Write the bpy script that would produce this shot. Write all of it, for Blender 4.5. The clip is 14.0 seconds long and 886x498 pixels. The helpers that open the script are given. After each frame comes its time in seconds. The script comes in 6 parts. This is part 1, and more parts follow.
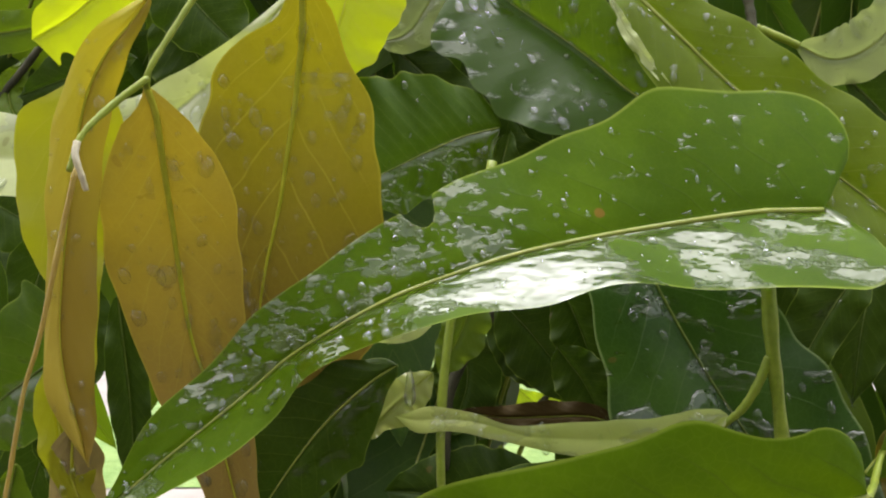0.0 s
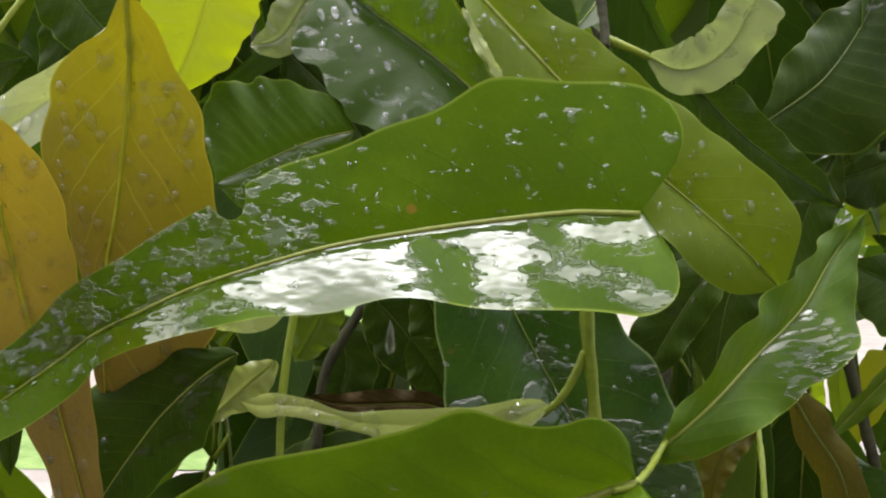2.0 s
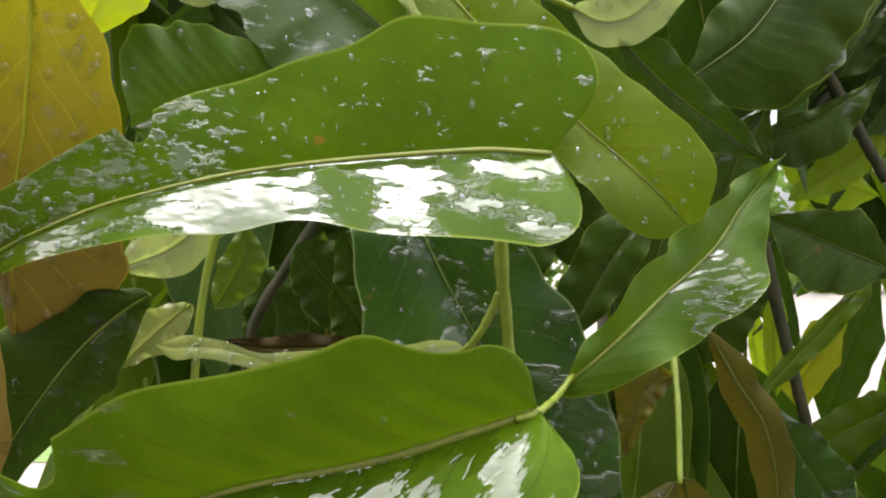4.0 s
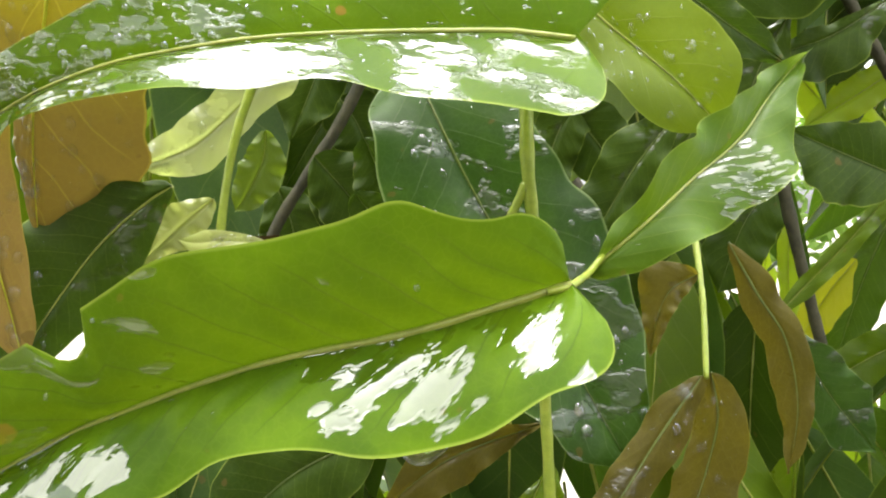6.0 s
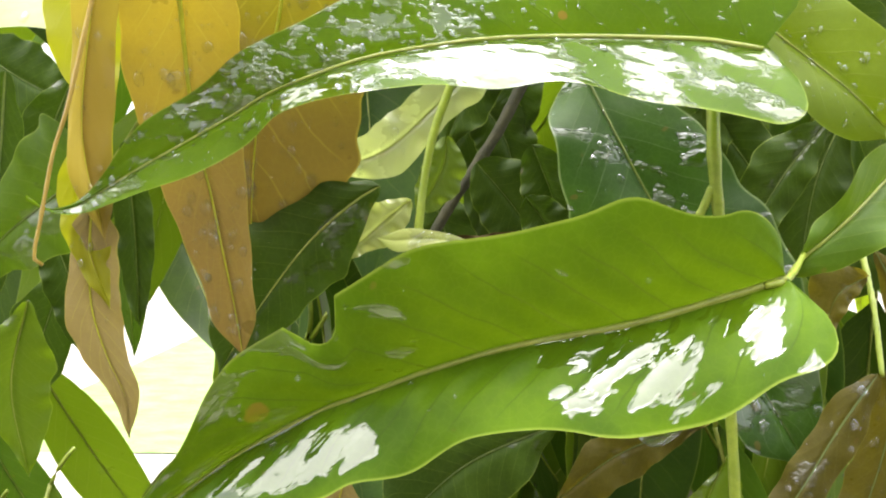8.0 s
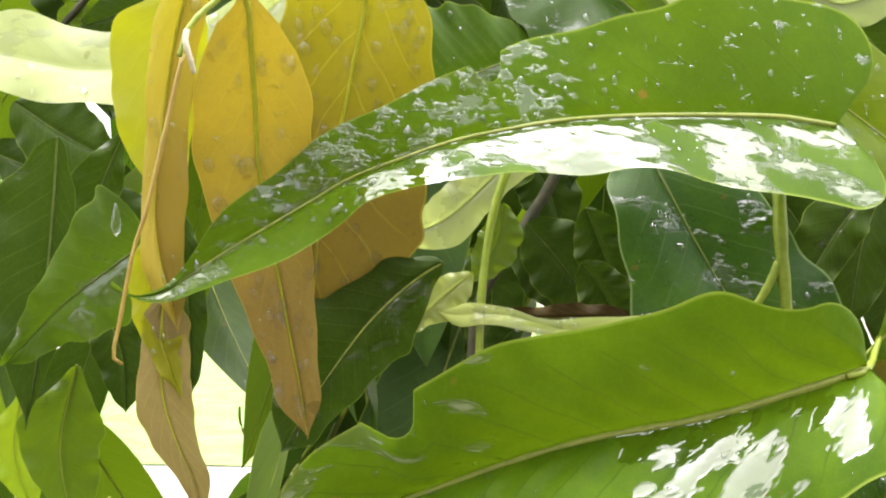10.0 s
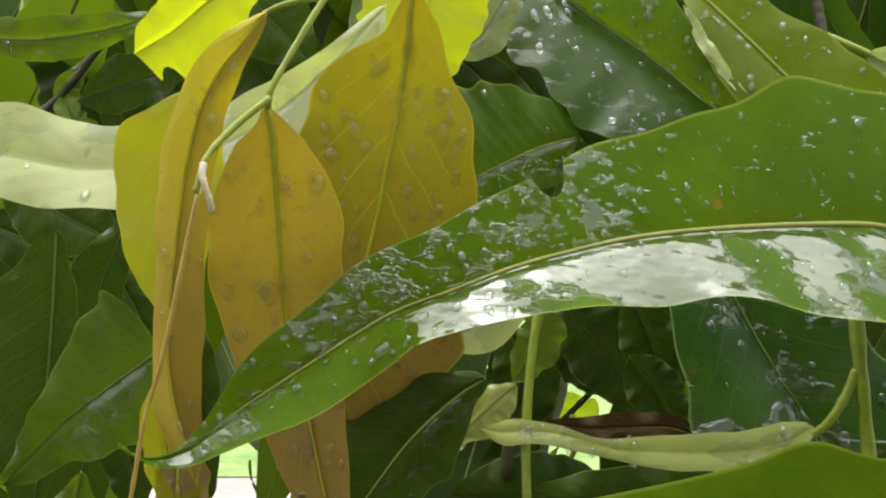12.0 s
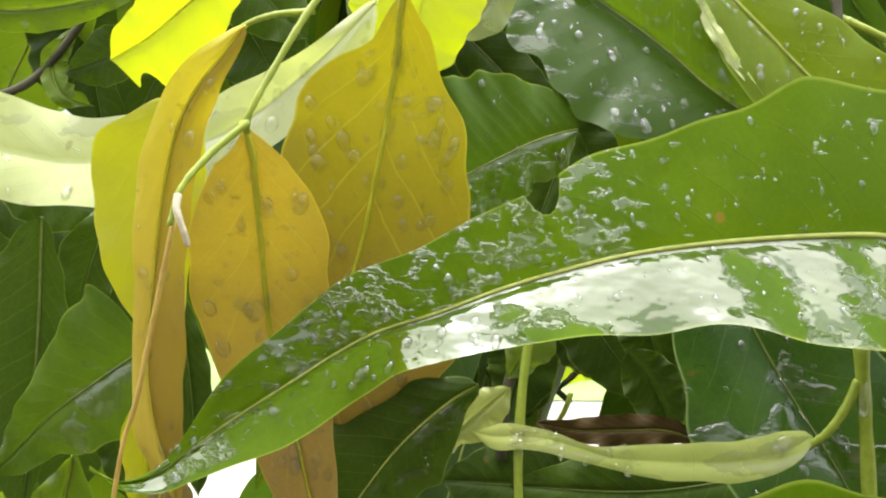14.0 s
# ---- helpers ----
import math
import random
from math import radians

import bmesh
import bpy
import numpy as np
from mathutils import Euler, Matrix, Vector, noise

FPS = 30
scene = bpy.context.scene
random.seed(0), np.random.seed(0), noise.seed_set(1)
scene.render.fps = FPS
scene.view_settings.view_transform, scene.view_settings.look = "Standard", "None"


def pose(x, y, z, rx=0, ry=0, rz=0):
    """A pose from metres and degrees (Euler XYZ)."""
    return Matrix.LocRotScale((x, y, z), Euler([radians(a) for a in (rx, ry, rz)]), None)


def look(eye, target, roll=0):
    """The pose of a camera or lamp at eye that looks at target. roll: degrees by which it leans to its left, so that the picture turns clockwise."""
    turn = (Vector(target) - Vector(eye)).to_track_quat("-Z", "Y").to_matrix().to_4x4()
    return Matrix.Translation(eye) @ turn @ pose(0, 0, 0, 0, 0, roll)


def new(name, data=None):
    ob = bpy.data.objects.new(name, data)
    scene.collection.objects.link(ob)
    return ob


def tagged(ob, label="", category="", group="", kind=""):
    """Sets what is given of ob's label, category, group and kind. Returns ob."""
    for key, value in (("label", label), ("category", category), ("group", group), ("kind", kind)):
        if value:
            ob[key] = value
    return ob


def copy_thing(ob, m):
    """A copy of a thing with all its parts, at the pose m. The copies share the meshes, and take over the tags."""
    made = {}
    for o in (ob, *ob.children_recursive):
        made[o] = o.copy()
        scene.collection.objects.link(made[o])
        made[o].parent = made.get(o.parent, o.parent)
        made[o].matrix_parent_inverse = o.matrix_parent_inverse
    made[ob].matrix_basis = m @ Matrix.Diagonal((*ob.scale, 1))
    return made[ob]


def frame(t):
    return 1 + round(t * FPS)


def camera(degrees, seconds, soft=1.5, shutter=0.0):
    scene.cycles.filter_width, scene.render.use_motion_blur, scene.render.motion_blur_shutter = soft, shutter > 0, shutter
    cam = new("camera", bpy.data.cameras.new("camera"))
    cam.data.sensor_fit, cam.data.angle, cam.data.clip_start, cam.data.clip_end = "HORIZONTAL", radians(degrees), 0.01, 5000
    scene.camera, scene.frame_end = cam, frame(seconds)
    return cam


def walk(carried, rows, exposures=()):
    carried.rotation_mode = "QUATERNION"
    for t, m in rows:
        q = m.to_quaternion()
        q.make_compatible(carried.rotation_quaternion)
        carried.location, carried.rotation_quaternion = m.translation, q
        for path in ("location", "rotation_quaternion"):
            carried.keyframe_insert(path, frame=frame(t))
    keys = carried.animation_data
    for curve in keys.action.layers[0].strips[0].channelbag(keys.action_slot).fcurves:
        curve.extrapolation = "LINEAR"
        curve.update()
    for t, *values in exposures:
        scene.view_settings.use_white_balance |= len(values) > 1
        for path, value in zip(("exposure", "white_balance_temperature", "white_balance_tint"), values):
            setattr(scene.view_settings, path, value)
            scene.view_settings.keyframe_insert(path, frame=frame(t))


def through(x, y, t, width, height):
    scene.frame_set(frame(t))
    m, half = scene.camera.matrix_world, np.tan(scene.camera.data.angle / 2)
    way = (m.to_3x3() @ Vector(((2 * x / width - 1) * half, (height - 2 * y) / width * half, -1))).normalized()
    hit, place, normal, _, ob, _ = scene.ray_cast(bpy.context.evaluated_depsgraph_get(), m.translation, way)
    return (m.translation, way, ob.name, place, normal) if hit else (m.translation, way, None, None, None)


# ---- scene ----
cam = camera(45.8, 14.0, soft=2.1)
METRES, EYE, TILT, LEAN, TURN = 0.25, 1.5, 0.0, 0.0, 0.0
ROWS = [
    (0.0, -0.0008, 0.0045, -0.0015, -0.16, 0.03, 0.17),
    (0.5, 0.0024, -0.0024, 0.0086, 0.10, 0.19, -0.24),
    (1.0, 0.0127, -0.0174, 0.0136, -0.33, 0.01, -0.36),
    (1.5, 0.1053, -0.0563, 0.0081, -0.63, -0.59, -0.72),
    (2.0, 0.1507, -0.0657, 0.0113, -0.84, -0.71, -0.75),
    (2.5, 0.1903, -0.0716, 0.0108, -1.04, -1.13, -0.60),
    (3.0, 0.2141, -0.0662, 0.0056, -1.99, -1.02, -0.73),
    (5.5, 0.2003, -0.0736, -0.1126, -2.60, -1.27, -0.83),
    (6.0, 0.1830, -0.0610, -0.1328, -2.53, -2.14, -0.56),
    (6.5, 0.0930, -0.0631, -0.1964, -1.61, -2.67, -0.70),
    (7.0, 0.0518, -0.0792, -0.1862, -1.04, -2.17, -0.75),
    (9.5, -0.0389, -0.1317, -0.1050, -0.58, -0.62, -1.41),
    (10.0, -0.0561, -0.1001, -0.0840, -0.70, -0.70, -0.95),
    (10.5, -0.0768, -0.0622, -0.0518, -0.69, -0.68, -0.60),
    (11.0, -0.0845, -0.0459, -0.0151, -0.48, -0.76, -0.49),
    (11.5, -0.0866, -0.0224, 0.0082, -0.62, -0.25, -0.20),
    (12.0, -0.0951, 0.0081, 0.0218, -0.73, -0.59, 0.07),
    (12.5, -0.0939, 0.0297, 0.0318, -0.48, -1.19, -0.06),
    (13.0, -0.0991, 0.0331, 0.0521, -0.67, -2.01, -0.31),
    (13.5, -0.0896, 0.0324, 0.0863, -0.33, -3.25, -0.58),
    (14.0, -0.0797, 0.0425, 0.0957, -0.21, -4.80, -0.50),
]
EXPOSURES = [(0.0, 1.37), (0.5, 1.77), (1.0, 1.82), (1.5, 1.47), (2.0, 1.32), (3.0, 1.25), (5.5, 2.46), (7.0, 2.56), (9.5, 2.42), (10.5, 2.22), (11.2, 1.52), (11.5, 1.42), (12.0, 1.52), (12.5, 1.72), (13.0, 1.92), (14.0, 2.17)]
walk(cam, [(t, pose(0, 0, EYE, TILT, LEAN, TURN) @ pose(METRES * x, METRES * y, METRES * z, 90 + pitch, roll, yaw)) for t, x, y, z, yaw, pitch, roll in ROWS], EXPOSURES)

# ---- daylight: overcast rainy sky ----
world = bpy.data.worlds.new("overcast_sky")
scene.world = world
world.use_nodes = True
wn = world.node_tree.nodes
wl = world.node_tree.links
sky = wn.new("ShaderNodeTexSky")
sky.sky_type = 'NISHITA'
sky.sun_disc = False
sky.sun_elevation, sky.sun_rotation = radians(80), radians(0)
sky.dust_density, sky.air_density = 4.0, 1.0
grey = wn.new("ShaderNodeHueSaturation")
grey.inputs["Saturation"].default_value = 0.06
wl.new(sky.outputs[0], grey.inputs["Color"])
wl.new(grey.outputs[0], wn["Background"].inputs["Color"])
wn["Background"].inputs["Strength"].default_value = 0.13
sun = new("sun", bpy.data.lights.new("sun", 'SUN'))
sun.data.energy, sun.data.angle, sun.data.color = 1.4, radians(100), (1.0, 0.95, 0.82)
sun.matrix_world = look((-0.5, 0.75, 5.0), (0, 0.2, 1.5))


# ---- materials ----
def nodes_of(name):
    m = bpy.data.materials.new(name)
    m.use_nodes = True
    nt = m.node_tree
    nt.nodes.clear()
    return m, nt.nodes, nt.links


def math_node(n, l, op, a, b=None, c=None, clamp=False):
    q = n.new("ShaderNodeMath")
    q.operation, q.use_clamp = op, clamp
    for i, v in enumerate((a, b, c)):
        if v is None:
            continue
        if isinstance(v, (int, float)):
            q.inputs[i].default_value = v
        else:
            l.new(v, q.inputs[i])
    return q.outputs[0]


def ramp(n, l, fac, lo, hi, a=0.0, b=1.0):
    q = n.new("ShaderNodeMapRange")
    q.interpolation_type = 'SMOOTHSTEP'
    for i, v in enumerate((lo, hi, a, b)):
        q.inputs[i + 1].default_value = v
    l.new(fac, q.inputs[0])
    return q.outputs[0]


def mix(n, l, fac, a, b):
    q = n.new("ShaderNodeMix")
    q.data_type = 'RGBA'
    if isinstance(fac, (int, float)):
        q.inputs[0].default_value = fac
    else:
        l.new(fac, q.inputs[0])
    for i, v in ((6, a), (7, b)):
        if isinstance(v, tuple):
            q.inputs[i].default_value = (*v, 1)
        else:
            l.new(v, q.inputs[i])
    return q.outputs[2]


def noise_tex(n, l, vec, scale, detail=3.0, rough=0.55):
    q = n.new("ShaderNodeTexNoise")
    q.inputs["Scale"].default_value, q.inputs["Detail"].default_value, q.inputs["Roughness"].default_value = scale, detail, rough
    l.new(vec, q.inputs["Vector"])
    return q.outputs[0]


def leaf_material(name, deep, light, vein, through_col, through=0.35, rough=0.4, film=(0.2, 0.2), veins=13.0, vein_amount=0.15, tip=None, ripple=0.3, gloss=0.35, film_scale=42.0, net_amount=0.04, ragged=0.5, fine_plus=0.0, dry=(), scars=(), film_ior=1.65, under=None, rim=0.0, sweep=2.4, line_col=None, streaks=None):
    """A wet leaf: blotched blade, swept side veins, and a film of rainwater that covers the shares film of its two halves."""
    m, n, l = nodes_of(name)
    out = n.new("ShaderNodeOutputMaterial")
    uv = n.new("ShaderNodeUVMap")
    uv.uv_map = "leaf"
    sep = n.new("ShaderNodeSeparateXYZ")
    l.new(uv.outputs[0], sep.inputs[0])
    tc = n.new("ShaderNodeTexCoord").outputs["Object"]
    u, v = sep.outputs[0], sep.outputs[1]
    side = math_node(n, l, 'ABSOLUTE', math_node(n, l, 'MULTIPLY_ADD', v, 2.0, -1.0))
    wob = noise_tex(n, l, tc, 60, 2)
    big = noise_tex(n, l, tc, 35, 3)
    fine = noise_tex(n, l, tc, 420, 4, 0.65)
    # side veins sweep towards the tip
    s = math_node(n, l, 'MULTIPLY_ADD', side, -sweep, math_node(n, l, 'MULTIPLY', u, veins))
    s = math_node(n, l, 'ADD', s, math_node(n, l, 'MULTIPLY', wob, 0.5))
    tri = math_node(n, l, 'ABSOLUTE', math_node(n, l, 'SUBTRACT', math_node(n, l, 'FRACT', s), 0.5))
    line = ramp(n, l, tri, 0.0, 0.045, 1.0, 0.0)
    line = math_node(n, l, 'MULTIPLY', line, ramp(n, l, side, 0.6, 0.95, 1.0, 0.0))
    between = ramp(n, l, tri, 0.05, 0.5)
    vor = n.new("ShaderNodeTexVoronoi")
    vor.feature = 'DISTANCE_TO_EDGE'
    vor.inputs["Scale"].default_value = 420
    l.new(tc, vor.inputs["Vector"])
    net = ramp(n, l, vor.outputs[0], 0.0, 0.09, 1.0, 0.0)
    col = mix(n, l, ramp(n, l, big, 0.35, 0.68), deep, light)
    col = mix(n, l, math_node(n, l, 'MULTIPLY', fine, 0.4), col, tuple(0.5 * c for c in deep))
    if tip:
        old = ramp(n, l, math_node(n, l, 'ADD', u, math_node(n, l, 'MULTIPLY', big, 0.3)), 0.3, 0.9)
        col = mix(n, l, old, col, tip)
    col = mix(n, l, math_node(n, l, 'MULTIPLY', net, net_amount), col, vein)
    col = mix(n, l, math_node(n, l, 'MULTIPLY', line, vein_amount), col, line_col or vein)
    col = mix(n, l, ramp(n, l, side, 0.965, 0.995, 0.0, 0.5), col, vein)
    # small brown specks
    sp = ramp(n, l, noise_tex(n, l, tc, 190, 1, 0.3), 0.77, 0.8)
    col = mix(n, l, math_node(n, l, 'MULTIPLY', sp, 0.5), col, (0.12, 0.07, 0.02))
    if under:  # recolours the minus half darker, its dimmer light put into the colour
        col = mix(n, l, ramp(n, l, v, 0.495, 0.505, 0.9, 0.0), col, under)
    for su, sv, sr in scars:  # a healed brown scar on the blade
        du = math_node(n, l, 'MULTIPLY', math_node(n, l, 'SUBTRACT', u, su), 1.0 / sr)
        dv = math_node(n, l, 'MULTIPLY', math_node(n, l, 'SUBTRACT', v, sv), 0.3 / sr)
        d2 = math_node(n, l, 'ADD', math_node(n, l, 'MULTIPLY', du, du), math_node(n, l, 'MULTIPLY', dv, dv))
        d2 = math_node(n, l, 'MULTIPLY', d2, math_node(n, l, 'MULTIPLY_ADD', fine, 1.6, 0.2))
        col = mix(n, l, ramp(n, l, d2, 0.5, 1.0, 0.85, 0.0), col, (0.2, 0.1, 0.02))
    oi = n.new("ShaderNodeObjectInfo").outputs["Random"]
    hs = n.new("ShaderNodeHueSaturation")
    l.new(math_node(n, l, 'MULTIPLY_ADD', oi, 0.3, 0.85), hs.inputs["Value"])
    l.new(col, hs.inputs["Color"])
    col = hs.outputs[0]
    pr = n.new("ShaderNodeBsdfPrincipled")
    pr.inputs["Specular IOR Level"].default_value = gloss
    # the film: long tongues of water with sharp shores
    mp = n.new("ShaderNodeMapping")
    mp.inputs["Scale"].default_value = (0.75, 1.0, 1.5)
    l.new(tc, mp.inputs["Vector"])
    pool = noise_tex(n, l, mp.outputs[0], film_scale, 6, ragged)
    plus = math_node(n, l, 'GREATER_THAN', v, 0.5)
    if streaks:  # water caught between the side veins
        at = n.new("ShaderNodeCombineXYZ")
        l.new(math_node(n, l, 'MULTIPLY', s, streaks[0]), at.inputs[0])
        l.new(math_node(n, l, 'MULTIPLY', side, streaks[1]), at.inputs[1])
        l.new(math_node(n, l, 'MULTIPLY', plus, 3.7), at.inputs[2])
        pool = noise_tex(n, l, at.outputs[0], 1.0, 3, 0.5)
    level = math_node(n, l, 'MULTIPLY_ADD', plus, 0.5 * (film[0] - film[1]), 0.75 - 0.5 * film[0])
    if fine_plus:
        pick = n.new("ShaderNodeMix")
        l.new(plus, pick.inputs[0])
        l.new(pool, pick.inputs[2])
        l.new(noise_tex(n, l, mp.outputs[0], fine_plus, 5, 0.6), pick.inputs[3])
        pool = pick.outputs[0]
    # stretches of a half that the water has run off
    edge_u = math_node(n, l, 'MULTIPLY_ADD', math_node(n, l, 'SUBTRACT', wob, 0.5), 0.12, u)
    for half, lo, hi, *much in dry:
        inside = math_node(n, l, 'MULTIPLY', ramp(n, l, edge_u, lo - 0.02, lo + 0.02), ramp(n, l, edge_u, hi - 0.02, hi + 0.02, 1.0, 0.0))
        on = plus if half else math_node(n, l, 'SUBTRACT', 1.0, plus)
        level = math_node(n, l, 'MULTIPLY_ADD', math_node(n, l, 'MULTIPLY', inside, on), *(much or (0.22,)), level)
    if rim:  # the lower margin sheds its water
        low = math_node(n, l, 'MULTIPLY', ramp(n, l, side, 0.7, 0.95), math_node(n, l, 'SUBTRACT', 1.0, plus))
        level = math_node(n, l, 'MULTIPLY_ADD', low, rim, level)
    above = math_node(n, l, 'SUBTRACT', pool, level)
    wetmask = ramp(n, l, above, -0.006, 0.012)
    l.new(ramp(n, l, wetmask, 0, 1, rough, 0.08), pr.inputs["Roughness"])
    l.new(wetmask, pr.inputs["Coat Weight"])
    soaked = n.new("ShaderNodeHueSaturation")  # a wet blade is deeper in colour
    l.new(ramp(n, l, wetmask, 0, 1, 1.0, 0.72), soaked.inputs["Value"])
    l.new(col, soaked.inputs["Color"])
    l.new(soaked.outputs[0], pr.inputs["Base Color"])
    pr.inputs["Coat Roughness"].default_value = 0.02
    pr.inputs["Coat IOR"].default_value = film_ior
    relief = math_node(n, l, 'MULTIPLY_ADD', line, -0.2, math_node(n, l, 'MULTIPLY', fine, 0.4))
    relief = math_node(n, l, 'MULTIPLY_ADD', between, 0.22, relief)
    b1 = n.new("ShaderNodeBump")
    b1.inputs["Strength"].default_value, b1.inputs["Distance"].default_value = 0.4, 0.0005
    l.new(math_node(n, l, 'MULTIPLY', relief, ramp(n, l, wetmask, 0, 1, 1.0, 0.35)), b1.inputs["Height"])
    l.new(b1.outputs[0], pr.inputs["Normal"])
    b2 = n.new("ShaderNodeBump")
    b2.inputs["Strength"].default_value, b2.inputs["Distance"].default_value = ripple, 0.0014
    waves = noise_tex(n, l, mp.outputs[0], 130, 2, 0.4)
    shore = ramp(n, l, above, 0.0, 0.05)
    l.new(math_node(n, l, 'MULTIPLY_ADD', waves, 0.8, math_node(n, l, 'MULTIPLY', shore, 0.5)), b2.inputs["Height"])
    l.new(b2.outputs[0], pr.inputs["Coat Normal"])
    tr = n.new("ShaderNodeBsdfTranslucent")
    tcol = mix(n, l, math_node(n, l, 'MULTIPLY', line, 0.4), through_col, vein)
    tcol = mix(n, l, ramp(n, l, big, 0.3, 0.7, 0.0, 0.35), tcol, tuple(0.5 * c for c in through_col))
    if tip:
        tcol = mix(n, l, old, tcol, tip)
    l.new(tcol, tr.inputs["Color"])
    ms = n.new("ShaderNodeMixShader")
    ms.inputs[0].default_value = through
    l.new(pr.outputs[0], ms.inputs[1])
    l.new(tr.outputs[0], ms.inputs[2])
    l.new(ms.outputs[0], out.inputs[0])
    return m


def plain_material(name, a, b, scale, rough=0.5, bump=0.3, coat=0.0, dist=0.0005, through=0.0):
    m, n, l = nodes_of(name)
    out = n.new("ShaderNodeOutputMaterial")
    tc = n.new("ShaderNodeTexCoord").outputs["Object"]
    f = noise_tex(n, l, tc, scale, 5, 0.6)
    g = noise_tex(n, l, tc, scale * 7, 3, 0.6)
    pr = n.new("ShaderNodeBsdfPrincipled")
    c = mix(n, l, ramp(n, l, f, 0.3, 0.7), a, b)
    c = mix(n, l, math_node(n, l, 'MULTIPLY', g, 0.3), c, tuple(0.5 * q for q in a))
    l.new(c, pr.inputs["Base Color"])
    pr.inputs["Roughness"].default_value = rough
    pr.inputs["Coat Weight"].default_value = coat
    pr.inputs["Coat Roughness"].default_value = 0.05
    bp = n.new("ShaderNodeBump")
    bp.inputs["Strength"].default_value, bp.inputs["Distance"].default_value = bump, dist
    l.new(g, bp.inputs["Height"])
    l.new(bp.outputs[0], pr.inputs["Normal"])
    if through:
        tr = n.new("ShaderNodeBsdfTranslucent")
        l.new(c, tr.inputs["Color"])
        ms = n.new("ShaderNodeMixShader")
        ms.inputs[0].default_value = through
        l.new(pr.outputs[0], ms.inputs[1])
        l.new(tr.outputs[0], ms.inputs[2])
        l.new(ms.outputs[0], out.inputs[0])
    else:
        l.new(pr.outputs[0], out.inputs[0])
    return m


GV, YV = (0.3, 0.38, 0.06), (0.6, 0.55, 0.06)
MAIN = leaf_material("main_leaf_green", (0.045, 0.092, 0.003), (0.082, 0.15, 0.004), GV, (0.27, 0.45, 0.007), 0.24, 0.4, (0.84, 0.5), 15, 0.15, line_col=(0.016, 0.04, 0.002), ripple=1.25, film_scale=50, ragged=0.6, gloss=0.06, fine_plus=230.0, rim=0.08, dry=((0, 0.68, 1.1), (0, -0.1, 0.15, 0.12), (0, 0.27, 0.31, 0.06), (1, -0.1, 0.4, 0.135), (1, 0.8, 1.1, 0.1)), scars=((0.292, 0.6, 0.008),), film_ior=1.88)
LOWG = leaf_material("broad_leaf_green", (0.034, 0.078, 0.003), (0.1, 0.185, 0.005), GV, (0.28, 0.45, 0.008), 0.18, 0.38, (0.56, 0.42), 15, 0.5, line_col=(0.016, 0.04, 0.002), ripple=0.25, gloss=0.06, dry=((0, 0.34, 0.58), (0, -0.1, 0.04), (1, -0.1, 0.48)), scars=((0.715, 0.69, 0.02),), film_ior=1.95, rim=0.14, streaks=(1.1, 2.6))
GREENM = leaf_material("leaf_green", (0.06, 0.102, 0.007), (0.095, 0.156, 0.009), GV, (0.28, 0.44, 0.01), 0.3, 0.4, (0.25, 0.25), ragged=0.6, gloss=0.15)
# DARKG: a dark leaf green, lowered further to carry the crown's shade
DARKG = leaf_material("leaf_dark_shade_green", (0.022, 0.044, 0.004), (0.044, 0.08, 0.006), GV, (0.11, 0.22, 0.01), 0.18, 0.4, (0.2, 0.2), 13, 0.1, gloss=0.15)
# BACKG: leaf green with the shade deep in the crown put into its colour
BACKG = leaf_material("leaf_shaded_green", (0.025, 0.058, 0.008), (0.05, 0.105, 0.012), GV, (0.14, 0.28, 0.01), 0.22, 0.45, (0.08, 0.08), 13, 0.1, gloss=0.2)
WETD = leaf_material("leaf_dark_wet", (0.02, 0.052, 0.006), (0.045, 0.1, 0.009), (0.28, 0.36, 0.14), (0.1, 0.24, 0.02), 0.2, 0.34, (0.42, 0.42), 13, 0.08, ripple=0.8, film_scale=52, ragged=0.48, film_ior=1.62, gloss=0.2)
TWIST = leaf_material("leaf_twisted_green", (0.042, 0.088, 0.005), (0.075, 0.14, 0.006), GV, (0.22, 0.36, 0.01), 0.25, 0.4, (0.1, 0.5), ripple=0.9, ragged=0.6, gloss=0.12, dry=((1, -0.1, 0.36), (1, 0.6, 1.1), (0, -0.1, 1.1)), film_ior=1.8, streaks=(3.2, 5.0))
BROWN = leaf_material("young_leaf_orange", (0.33, 0.262, 0.03), (0.4, 0.335, 0.04), YV, (0.58, 0.42, 0.02), 0.25, 0.42, (0.1, 0.1), 11, 0.15, tip=(0.29, 0.195, 0.045), net_amount=0.08)
BROWNB = leaf_material("young_leaf_ochre", (0.14, 0.125, 0.006), (0.34, 0.31, 0.012), YV, (0.54, 0.48, 0.01), 0.25, 0.42, (0.1, 0.1), 8, 0.25, tip=(0.19, 0.135, 0.02), net_amount=0.04)
BROWND = leaf_material("young_leaf_brown", (0.055, 0.047, 0.007), (0.1, 0.086, 0.012), (0.26, 0.23, 0.04), (0.3, 0.25, 0.015), 0.28, 0.38, (0.22, 0.22), 11, 0.2, ripple=0.6, film_scale=90, film_ior=1.5, gloss=0.15, net_amount=0.1)
YELLOW = leaf_material("young_leaf_yellow", (0.42, 0.49, 0.01), (0.5, 0.58, 0.015), YV, (0.72, 0.85, 0.01), 0.52, 0.45, (0.05, 0.05), 9, 0.15)
YELLOWD = leaf_material("young_leaf_deep_yellow", (0.3, 0.3, 0.01), (0.38, 0.39, 0.01), YV, (0.55, 0.58, 0.01), 0.42, 0.45, (0.05, 0.05), 9, 0.2)
